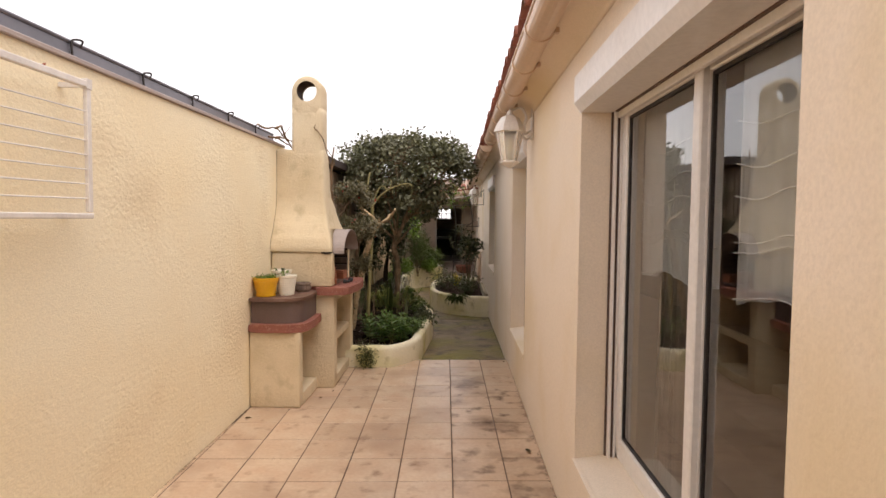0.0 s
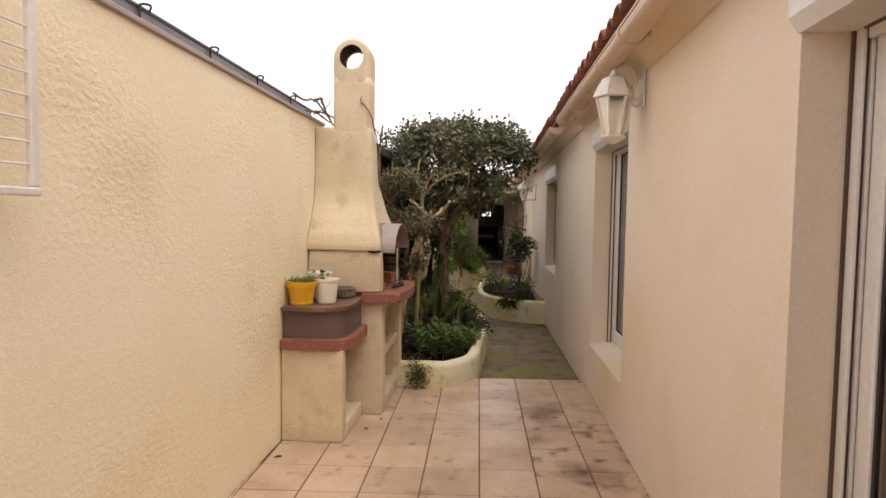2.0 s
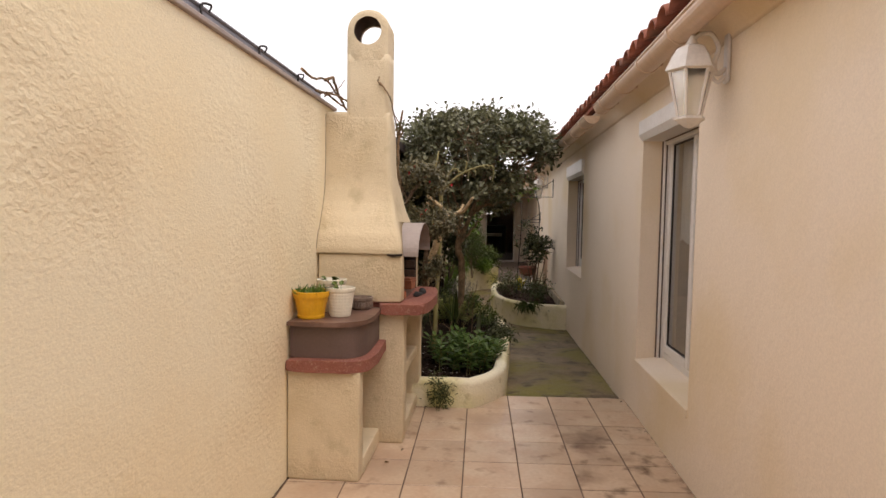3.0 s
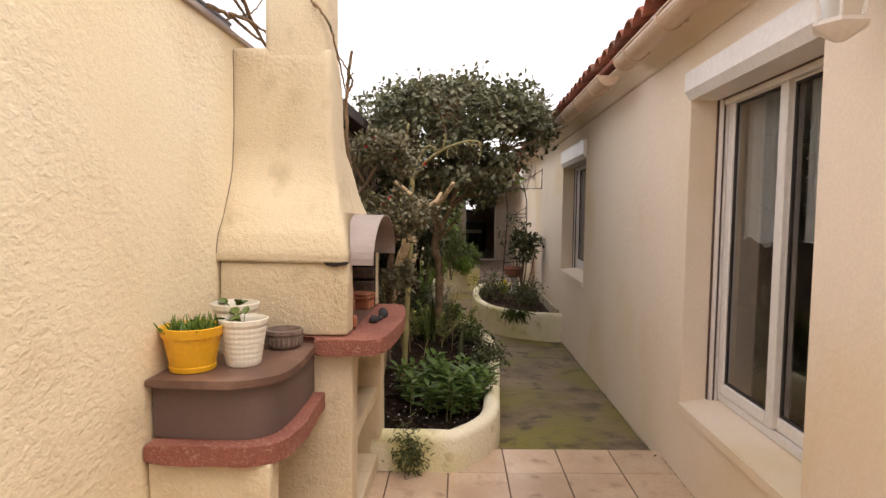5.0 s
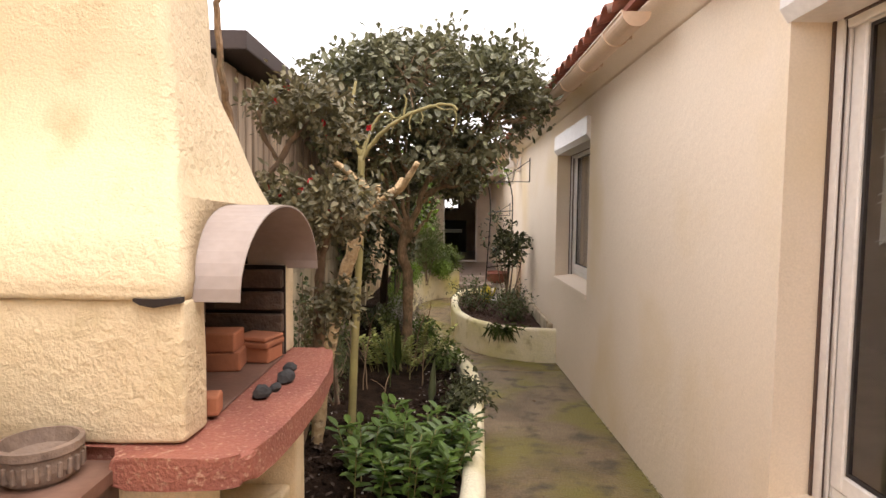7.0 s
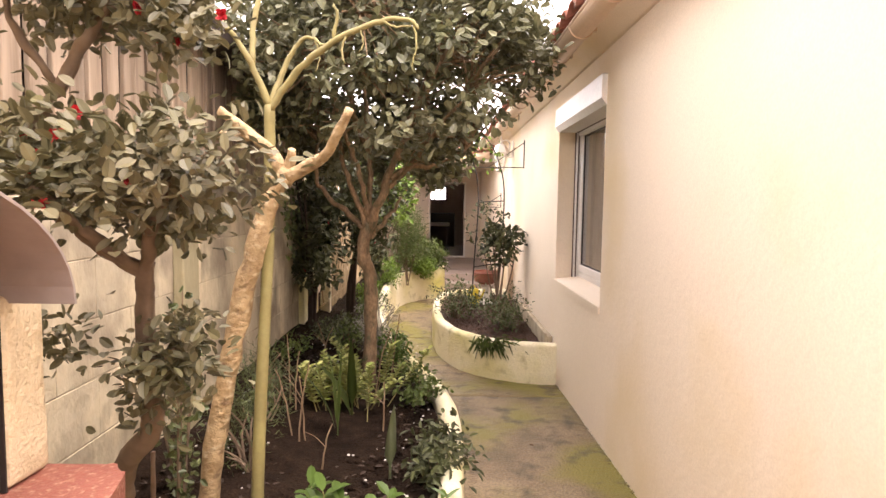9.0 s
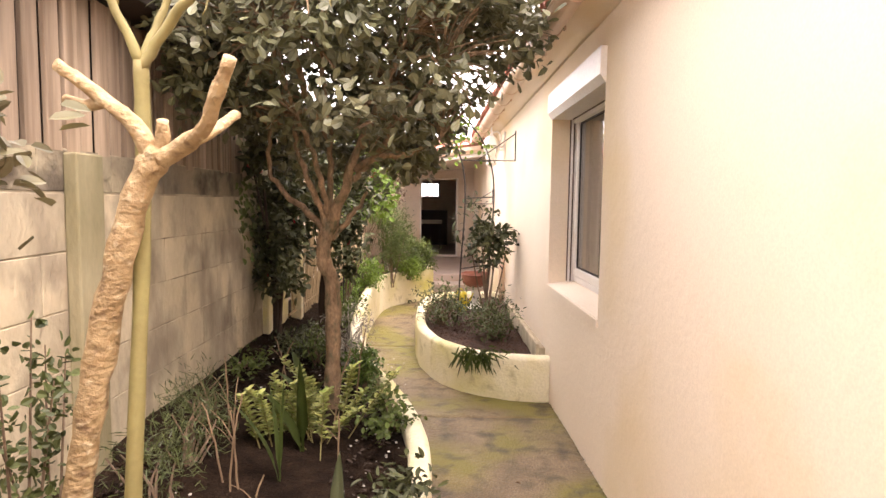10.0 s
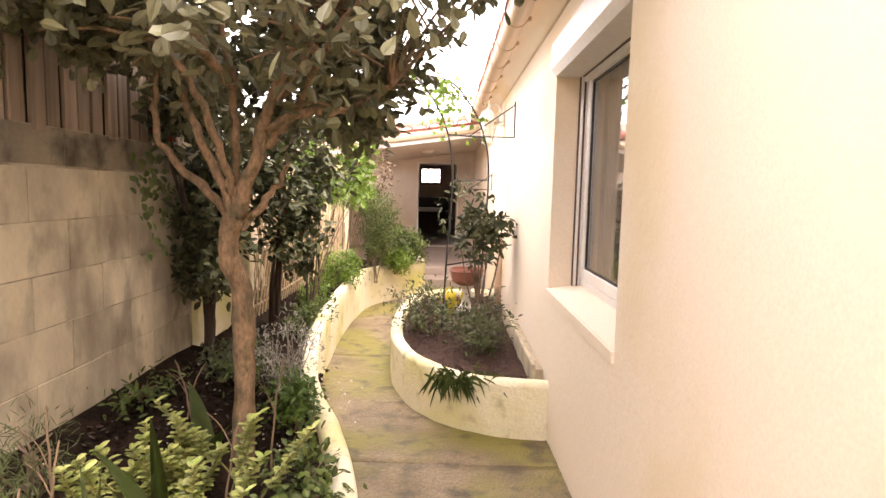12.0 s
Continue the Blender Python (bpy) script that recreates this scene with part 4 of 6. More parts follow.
# ---- concrete blocks ----
def block_mesh(height, material):
    bm = uneven(boxed(0, 0.014, 0, 0.485, 0, height, bevel=0.002, seg=1), 0.0022, 0.07, 2)
    me = bpy.data.meshes.new("block")
    bm.to_mesh(me)
    bm.free()
    me.materials.append(material)
    return me


top_block, low_block = block_mesh(0.160, M["block_top"]), block_mesh(0.2250, M["block"])
for row in range(8):
    for k in range(9):
        y = 7.26 + k * 0.49 - (0.245 if row % 2 else 0)
        if y > 10.97:
            continue
        ob = new("block", low_block if row else top_block)
        ob.parent = block_wall
        ob.matrix_basis = Matrix.Translation((XB - 0.013 + random.uniform(-0.0012, 0.0012), max(y, 7.1), 1.594 - 0.165 - 0.23 * row if row else 1.594 - 0.16)) @ Matrix.Rotation(radians(random.uniform(-0.25, 0.25)), 4, "X")

# ---- patio tiles ----
patio = setting(link("floor", boxed(XL - 0.1, XW + 0.05, -3, 7.272, -0.35, -0.0035), M["joint"]), "patio of square beige-pink ceramic tiles with dark joints", "floor")
U = Vector((math.cos(radians(2.8)), math.sin(radians(2.8)), 0)) * 0.3345
V = Vector((math.sin(radians(0.95)), -math.cos(radians(0.95)), 0)) * 0.3350
bm = boxed(-0.1637, 0.1637, -0.1637, 0.1637, -0.012, 0.0, bevel=0.002, seg=1)
bm.transform(Matrix(((U.x / 0.3345, -V.x / 0.335, 0, 0), (U.y / 0.3345, -V.y / 0.335, 0, 0), (0, 0, 1, 0), (0, 0, 0, 1))))
tm = bpy.data.meshes.new("tile")
bm.to_mesh(tm)
bm.free()
worn = tm.copy()
tm.materials.append(M["tile"])
worn.materials.append(M["tile_worn"])
for i in range(-5, 4):
    for j in range(31):
        c = Vector((-0.236, 7.262, 0)) + U * (i + 0.5) + V * (j + 0.5)
        if not (XL - 0.15 < c.x < XW + 0.16 and c.y > -2.9):
            continue
        ob = new("tile", worn if c.x > 0.1 and c.y < 6.7 else tm)
        ob.parent = patio
        ob.matrix_basis = Matrix.Translation(c + Vector((0, 0, random.uniform(-0.001, 0.001)))) @ Matrix.Rotation(radians(random.uniform(-0.2, 0.2)), 4, "Z")

# ---- lanterns on the house wall ----
def lantern(at, label):
    """A six-sided wall lantern on a scrolled arm; the origin is on the wall."""
    t = thing("wall_lantern", label, "lantern", "wall lanterns", at=at)

    def hexa(r, z, cx=-0.155):
        return [(cx + r * math.cos(math.pi / 3 * k), r * math.sin(math.pi / 3 * k), z) for k in range(6)]

    part("back_plate", boxed(-0.014, 0.0, -0.026, 0.026, -0.06, 0.15, bevel=0.006), M["white_metal"], t)
    part("arm", limb(bmesh.new(), [(-0.01, 0, 0.0), (-0.05, 0, -0.02), (-0.058, 0, 0.03), (-0.045, 0, 0.09), (-0.075, 0, 0.145), (-0.12, 0, 0.145), (-0.155, 0, 0.12)], 0.011, 0.009, 8, 6), M["white_metal"], t, smooth=True)
    part("scroll", limb(bmesh.new(), [(-0.01, 0, -0.03), (-0.04, 0, -0.055), (-0.065, 0, -0.035), (-0.055, 0, -0.008), (-0.038, 0, -0.022)], 0.009, 0.006, 8, 5), M["white_metal"], t, smooth=True)
    part("finial", lathe(bmesh.new(), [(0.004, 0.20), (0.010, 0.185), (0.006, 0.17), (0.014, 0.155), (0.007, 0.14), (0.020, 0.115), (0.028, 0.10)], (-0.155, 0, 0), 12), M["white_metal"], t, smooth=True)
    part("roof", loft(bmesh.new(), [hexa(0.030, 0.10), hexa(0.062, 0.085), hexa(0.085, 0.045), hexa(0.105, 0.0), hexa(0.108, -0.008), hexa(0.09, -0.014)]), M["white_metal"], t)
    for k in range(6):
        a = math.pi / 3 * k
        top = (-0.155 + 0.088 * math.cos(a), 0.088 * math.sin(a), -0.012)
        low = (-0.155 + 0.050 * math.cos(a), 0.050 * math.sin(a), -0.20)
        part("bar", tube(bmesh.new(), [top, low], [0.006, 0.005], 6), M["white_metal"], t)
    g = part("glass", loft(bmesh.new(), [hexa(0.083, -0.014), hexa(0.046, -0.20)]), M["frosted"], t, "frosted glass panes")
    g.visible_shadow = False
    part("base", loft(bmesh.new(), [hexa(0.045, -0.20), hexa(0.066, -0.205), hexa(0.066, -0.215), hexa(0.035, -0.235), hexa(0.012, -0.25)]), M["white_metal"], t)
    part("lamp_holder", lathe(bmesh.new(), [(0.018, -0.20), (0.018, -0.13), (0.026, -0.10), (0.02, -0.06), (0.004, -0.05)], (-0.155, 0, 0), 12), M["white_pot"], t)
    return t


lan = lantern((XW - 0.002, 5.39, 2.272), "white six-sided wall lantern on a scrolled arm")
lan.scale = (1.16, 1.16, 1.16)
far_l = copy_thing(lan, Matrix.Translation((XW - 0.002, 14.3, 2.16)))
far_l["label"] = "white six-sided wall lantern beside the bracket"
cable = thing("cable", "thin pale cable running up the house wall", "cable", at=(XW, 5.39, 2.45))
part("wire", limb(bmesh.new(), [(-0.006, 0, -0.02), (-0.008, -0.02, 0.05), (-0.006, 0.0, 0.17)], 0.004, 0.004, 6, 4), M["white_metal"], cable)

# ---- folding drying rack on the yellow wall ----
AX = XL + 0.12
rack = thing("drying_rack", "white wall-mounted folding clothes drying rack", "drying rack", at=(XL, 2.6, 1.57))
IR = Matrix.Translation((-XL, -2.6, -1.57))


def rput(name, bm, m="white_metal", label=""):
    bm.transform(IR)
    return part(name, bm, M[m], rack, label)


for z, d in ((2.145, 0.03), (1.585, 0.024)):
    rput("rail", boxed(AX - 0.012, AX + 0.012, 1.85, 3.33, z - d / 2, z + d / 2, bevel=0.005))
for y in (1.88, 3.315):
    rput("side_arm", boxed(AX - 0.010, AX + 0.010, y - 0.014, y + 0.014, 1.60, 2.13, bevel=0.004))
    rput("hinge", boxed(AX - 0.014, AX + 0.014, y - 0.018, y + 0.018, 2.125, 2.17, bevel=0.003))
    rput("wall_arm", boxed(XL + 0.001, AX, y - 0.01, y + 0.01, 2.135, 2.155))
    rput("wall_arm", boxed(XL + 0.001, AX, y - 0.01, y + 0.01, 1.577, 1.593))
for k in range(7):
    z = 1.66 + 0.062 * k
    rput("wire", limb(bmesh.new(), [(AX, 1.89, z), (AX, 2.3, z - 0.006), (AX, 2.8, z - 0.005), (AX, 3.305, z)], 0.0035, 0.0035, 6, 4), "white_metal")
for k, y in enumerate((3.17,)):
    rput("screw_hook", limb(bmesh.new(), [(XL + 0.002, y, 2.19), (XL + 0.03, y, 2.19), (XL + 0.04, y + 0.01, 2.20)], 0.006, 0.004, 6, 3), "roof_tile", "rusty screw hook")

# ---- curtains behind the windows ----
def curtain(y0, y1, z0, z1, x, label, m, wave, name="curtain", scallop=0.0, cat="curtain"):
    bm = bmesh.new()
    n = 60
    cols = []
    for k in range(n + 1):
        f = k / n
        y = y0 + (y1 - y0) * f
        dx = wave * (0.6 * math.sin(f * 34) + 0.4 * math.sin(f * 61 + 1))
        low = z0 + scallop * math.sin(f * 9 + y0) + scallop * 0.3 * math.sin(f * 23)
        cols.append([bm.verts.new((x + dx * (1 - 0.5 * j / 4), y, low + (z1 - low) * j / 4)) for j in range(5)])
    for a, b in zip(cols, cols[1:]):
        for j in range(4):
            bm.faces.new((a[j], b[j], b[j + 1], a[j + 1]))
    bmesh.ops.solidify(bm, geom=bm.faces[:], thickness=0.002)
    ob = link(name, bm, m, smooth=True)
    return tagged(ob, label, cat)


xc = XW + 0.272
for a, b, zlow, zt in ((1.9, 2.62, 1.355, 2.08), (2.74, 3.52, 1.355, 2.08), (5.8, 6.30, 1.355, 2.10), (6.40, 6.86, 1.355, 2.10)):
    curtain(a, b, zlow, zt, xc, "sheer white lace curtain with scalloped hem behind the glass", M["lace"], 0.006, scallop=0.02)
    for z in (0.010, 0.15, 0.18, 0.31, 0.40, 0.52):
        ob = link("trim", limb(bmesh.new(), [(xc - 0.012, a + (b - a) * f, zlow + z + 0.018 * math.sin(f * 9 + a + z * 5)) for f in (0, 0.2, 0.4, 0.6, 0.8, 1.0)], 0.0028, 0.0028, 5, 4), M["white_pvc"])
        tagged(ob, "wavy white band sewn on the lace curtain", "curtain trim")
for a, b in ((3.2, 3.55), (6.55, 6.9), (10.2, 11.12), (9.8, 10.1), (5.8, 5.95)):
    curtain(a, b, 0.2, 2.2, xc + (0.035 if a > 9 else 0.10), "grey-brown drape hanging in folds indoors", M["drape"], 0.03)

# ---- garden arch ----
arch = thing("garden_arch", "dark metal garden arch over the path", "garden arch", at=(0.1, 12.75, 0.13))
IA = (0.1, 12.75, 0.13)
hoops = []
for y, x0, off in ((12.72, 0.08, 0.0), (13.2, 0.43, 0.02)):
    pts = [(x0, y, 0.05), (x0 + 0.03, y, 0.7), (x0 + 0.07, y, 1.45 + off), (x0 + 0.02, y, 1.85 + off), (x0 - 0.14, y, 2.18 + off), (x0 - 0.42, y, 2.42), (-0.75, y, 2.42), (-1.02, y, 2.15), (-1.12, y, 1.7), (-1.13, y, 0.9), (-1.13, y, 0.1)]
    hoops.append(bend(pts, 6))
    part("hoop", tube(bmesh.new(), [p - Vector(IA) for p in hoops[-1]], 0.009, 7), M["iron"], arch, smooth=True)
for k in (6, 12, 18, 25, 33, 40, 48, 54):
    part("rung", tube(bmesh.new(), [hoops[0][k] - Vector(IA), hoops[1][k] - Vector(IA)], 0.007, 6), M["iron"], arch)

# ---- wall brackets, rainwater pipe, trough ----
for y, z0, z1, reach, lab in ((13.25, 1.88, 2.22, 0.46, "dark iron triangular bracket on the house wall"), (15.8, 1.38, 1.62, 0.34, "small dark iron bracket further along the wall")):
    t = thing("wall_bracket", lab, "bracket", "wall brackets", at=(XW, y, z0))
    part("upright", boxed(-0.012, 0.0, -0.008, 0.008, 0, z1 - z0), M["iron"], t)
    part("arm", tube(bmesh.new(), [(-0.006, 0, 0.004), (-reach, 0, 0.004)], 0.006, 6), M["iron"], t)
    part("brace", tube(bmesh.new(), [(-0.006, 0, z1 - z0 - 0.03), (-reach * 0.95, 0, 0.006)], 0.006, 6), M["iron"], t)
pipe = thing("downpipe", "short sand-coloured rainwater pipe at the house wall", "pipe", at=(0.69, 13.9, 0.1))
part("pipe", tube(bmesh.new(), [(0, 0, 0), (0, 0, 0.75)], 0.04, 14), M["gutter"], pipe, smooth=True)
for z in (0.2, 0.6):
    part("collar", lathe(bmesh.new(), [(0.043, z), (0.046, z + 0.005), (0.046, z + 0.04), (0.043, z + 0.045)], n=14), M["gutter"], pipe)
tr = thing("trough", "grey concrete edging board along the house wall", "edging", at=(0.70, 11.2, 0.14))
part("board", boxed(-0.035, -0.01, 0, 1.9, -0.03, 0.13, bevel=0.004, seg=1), M["block"], tr)
part("rim", boxed(-0.01, 0.04, 0, 1.9, -0.03, 0.10, bevel=0.004, seg=1), M["block"], tr)
bw = thing("planter_bowl", "red-brown plastic plant bowl among the shrubs", "plant bowl", at=(0.33, 13.55, 0.13))
part("stand", lathe(bmesh.new(), [(0.10, 0.0), (0.08, 0.02), (0.05, 0.06), (0.05, 0.22), (0.09, 0.26)], n=20), M["white_metal"], bw)
part("bowl", lathe(bmesh.new(), [(0.08, 0.26), (0.15, 0.30), (0.17, 0.40), (0.18, 0.41), (0.17, 0.43), (0.15, 0.38), (0.02, 0.36)], n=24), M["red_slab"], bw)
toy = thing("watering_can", "small yellow plastic watering can", "watering can", at=(0.17, 13.35, 0.13))
part("body", lathe(bmesh.new(), [(0.05, 0.0), (0.06, 0.02), (0.055, 0.16), (0.045, 0.22), (0.02, 0.23)], n=18), M["yellow_toy"], toy, smooth=True)
part("spout", limb(bmesh.new(), [(0.04, 0, 0.06), (0.09, -0.02, 0.14), (0.12, -0.03, 0.22)], 0.014, 0.010, 8, 4), M["yellow_toy"], toy)
part("handle", limb(bmesh.new(), [(-0.05, 0, 0.06), (-0.09, 0, 0.14), (-0.03, 0, 0.26), (0.02, 0, 0.22)], 0.008, 0.008, 8, 5), M["yellow_toy"], toy)

# ---- willow trellis and posts ----
tre = thing("trellis", "leaning diamond trellis of dry reeds along the bed", "trellis", at=(-1.5, 12.2, 0.25))
k = 0
for y in np.arange(0.0, 4.6, 0.09):
    for s in (-1, 1):
        y1 = y + s * random.uniform(0.65, 1.0)
        h = 1.55 + random.uniform(-0.12, 0.14)
        bm = tube(bmesh.new(), [(0.012 * s, y, 0.0), (0.012 * s - 0.03, (y + y1) / 2 + random.uniform(-0.03, 0.03), h / 2), (0.012 * s - 0.06, y1, h)], random.uniform(0.007, 0.011), 5)
        part("reed", bm, M["reed"], tre)
for z in (0.1, 0.55, 1.0, 1.4):
    part("rail", tube(bmesh.new(), [(0.0 - 0.04 * z, -0.3, z), (0.0 - 0.04 * z, 4.9, z)], 0.012, 6), M["reed"], tre)
for y in (12.2, 16.9):
    ps = thing("post", "pale square rendered garden post", "post", "garden posts", at=(-1.5, y, 0.0))
    part("shaft", boxed(-0.05, 0.05, -0.05, 0.05, -0.1, 1.45 if y > 14 else 1.2, bevel=0.01), M["planter_render"], ps)

pil = link("pilaster", uneven(boxed(XB + 0.002, XB + 0.06, 8.87, 9.05, 0.1, 1.585, bevel=0.008), 0.004, 0.12), M["mossy_post"])
setting(pil, "mossy pale concrete pilaster against the block wall", "pilaster")

# ---- dead vine over the wall top and the chimney ----
dv = thing("dead_vine", "bare brown vine on the wall top and chimney", "vine", at=(-1.5, 6.0, 2.3))
for pts, r in (([(-1.52, 5.72, 2.36), (-1.53, 5.98, 2.37), (-1.50, 6.16, 2.40), (-1.47, 6.27, 2.34), (-1.45, 6.40, 2.29)], 0.009), ([(-1.50, 6.13, 2.39), (-1.47, 6.20, 2.42), (-1.46, 6.28, 2.35), (-1.43, 6.41, 2.25)], 0.012), ([(-1.50, 6.16, 2.32), (-1.45, 6.28, 2.32), (-1.41, 6.42, 2.30)], 0.008), ([(-1.52, 6.0, 2.30), (-1.50, 6.2, 2.31), (-1.44, 6.40, 2.27)], 0.010), ([(-1.52, 6.18, 2.30), (-1.47, 6.33, 2.38), (-1.44, 6.38, 2.45)], 0.005),
               ([(-1.18, 6.325, 2.42), (-1.12, 6.325, 2.34), (-1.092, 6.37, 2.24), (-1.092, 6.50, 2.14), (-1.095, 6.60, 2.08)], 0.006), ([(-1.105, 6.74, 1.70), (-1.10, 6.67, 1.84), (-1.10, 6.63, 2.0), (-1.09, 6.62, 2.10), (-1.075, 6.60, 2.20), (-1.06, 6.58, 2.28)], 0.012), ([(-1.09, 6.62, 2.08), (-1.06, 6.61, 2.13), (-1.085, 6.60, 2.19), (-1.13, 6.58, 2.26)], 0.007), ([(-1.09, 6.62, 2.10), (-1.07, 6.60, 2.16), (-1.05, 6.58, 2.17)], 0.005), ([(-1.17, 6.322, 2.40), (-1.19, 6.315, 2.43), (-1.18, 6.315, 2.46)], 0.006)):
    part("stem", limb(bmesh.new(), [Vector(p) - dv.location for p in pts], r, r * 0.6, 7, 5, wob=0.004), M["bark"], dv)

# ---- small things: stones in the joint, dry leaves, wall plug holes ----
for x, y, s, a in ((-1.47, 5.28, 0.03, 20), (-0.95, 6.02, 0.018, 70), (-1.02, 5.82, 0.016, 10), (0.66, 4.72, 0.05, 100), (0.70, 7.2, 0.02, 40), (-0.32, 8.3, 0.022, 30), (0.1, 7.9, 0.014, 60), (0.3, 9.6, 0.02, 150)):
    bm = bmesh.new()
    vs = [bm.verts.new(p) for p in ((-s, 0, 0.004), (-0.3 * s, 0.35 * s, 0.012), (0.5 * s, 0.3 * s, 0.010), (s, 0, 0.004), (0.5 * s, -0.3 * s, 0.010), (-0.3 * s, -0.35 * s, 0.012), (0, 0, 0.003))]
    for i in range(6):
        bm.faces.new((vs[i], vs[(i + 1) % 6], vs[6]))
    bmesh.ops.solidify(bm, geom=bm.faces[:], thickness=0.001)
    ob = link("dry_leaf", bm, M["bark"])
    ob.matrix_world = Matrix.Translation((x, y, 0.002 if y < 7.27 else path_z(y) + 0.010)) @ Matrix.Rotation(radians(a), 4, "Z")
    tagged(ob, "curled dry brown leaf lying on the ground", "leaf", "fallen leaves")

# ---- plants ----
rng = np.random.default_rng(7)


def leaf_mesh(name, pos, axis, normal, length, width, material, parent=None, label="", at=(0, 0, 0), fold=0.25, droop=0.15, paddle=False):
    """Many folded leaves as one mesh: each two halves that share the midrib."""
    pos, axis, normal = np.asarray(pos, float), np.asarray(axis, float), np.asarray(normal, float)
    axis /= np.linalg.norm(axis, axis=1, keepdims=True) + 1e-9
    normal = normal - axis * (normal * axis).sum(1, keepdims=True)
    normal /= np.linalg.norm(normal, axis=1, keepdims=True) + 1e-9
    side = np.cross(axis, normal)
    n = len(pos)
    ln = (length * rng.uniform(0.65, 1.2, n))[:, None]
    wd = (width * rng.uniform(0.75, 1.15, n))[:, None]
    pts = np.empty((n, 8, 3))
    w1, w2, w3 = (0.22, 0.46, 0.44) if paddle else (0.40, 0.5, 0.34)
    for k, (f, w, up) in enumerate(((0, 0, 0), (0.22, w1, 1), (0.52, w2, 1), (0.82, w3, 1), (1, 0, 0), (0.82, -w3, 1), (0.52, -w2, 1), (0.22, -w1, 1))):
        pts[:, k] = pos + axis * ln * f + side * wd * w + normal * (wd * fold * up * 0.5 - ln * droop * f * f)
    pts -= np.asarray(at)
    faces = []
    for i in range(n):
        b = 8 * i
        faces += [(b, b + 1, b + 2, b + 3, b + 4), (b, b + 4, b + 5, b + 6, b + 7)]
    me = bpy.data.meshes.new(name)
    me.from_pydata(pts.reshape(-1, 3).tolist(), [], faces)
    me.materials.append(material)
    ob = new(name, me)
    if parent:
        ob.parent = parent
    if label:
        ob["label"] = label
    return ob


def unit(n):
    v = rng.normal(size=(n, 3))
    return v / np.linalg.norm(v, axis=1, keepdims=True)


def blob(centre, radii, clumps, per, spread, inner=0.4, lump=0.22, freq=2.2, flat=None):
    """Leaf places, axes and normals in clumps over an uneven rounded crown, and the clumps' middles."""
    d = unit(clumps)
    if flat is not None:
        d[:, 2] = np.where(d[:, 2] < 0, d[:, 2] * flat, d[:, 2])
    r = rng.uniform(inner ** 3, 1, clumps) ** (1 / 3)
    lumps = np.array([1 + lump * noise.noise(Vector(q) * freq + Vector(centre)) for q in d])
    mid = np.asarray(centre) + d * (r * lumps)[:, None] * np.asarray(radii)
    out = np.repeat(d, per, axis=0)
    pos = np.repeat(mid, per, axis=0) + rng.normal(size=(clumps * per, 3)) * spread
    axis = out * 0.7 + unit(clumps * per) + np.array((0, 0, 0.25))
    nrm = out * 0.5 + np.array((0, 0, 0.9)) + unit(clumps * per) * 0.6
    return pos, axis, nrm, mid


def shrub(name, label, base, centre, radii, clumps, per, length, width, leaf, stems=4, stem_mat="twig", spread=0.04, category="shrub", inner=0.3, thick=0.008, group="", lump=0.25, droop=0.15):
    t = thing(name, label, category, group, at=base)
    pos, axis, nrm, mid = blob(centre, radii, clumps, per, spread, inner, lump)
    leaf_mesh("foliage", pos, axis, nrm, length, width, M[leaf], t, at=base, droop=droop)
    b = Vector(base)
    for k in range(stems):
        m = Vector(mid[int(rng.integers(len(mid)))])
        bm = limb(bmesh.new(), [Vector((rng.uniform(-0.03, 0.03), rng.uniform(-0.03, 0.03), -0.03)), (m - b) * 0.5 + Vector((rng.uniform(-0.04, 0.04), rng.uniform(-0.04, 0.04), 0.02)), m - b], thick, thick * 0.4, 5, 3)
        part("stem", bm, M[stem_mat], t)
    return t, mid


def blooms(parent, base, mids, n, size, pick=None):
    """Small many-petalled red flowers among the leaves."""
    mids = [m for m in mids if pick is None or pick(m)]
    for k in range(min(n, len(mids))):
        c = np.asarray(mids[int(rng.integers(len(mids)))]) + rng.normal(size=3) * 0.03
        a = unit(14) + np.array((0.5, -0.7, -0.1))
        leaf_mesh("flower", np.repeat(c[None], 14, axis=0), a, unit(14), size * 0.7, size * 0.5, M["red_bloom"], parent, "red flower", at=base)


# the large round-crowned tree
B = (-0.75, 9.88, 0.13)
tree = thing("tree", "round-crowned evergreen tree with grey-green oval leaves", "tree", at=B)


def rel(pts, base):
    return [Vector(p) - Vector(base) for p in pts]


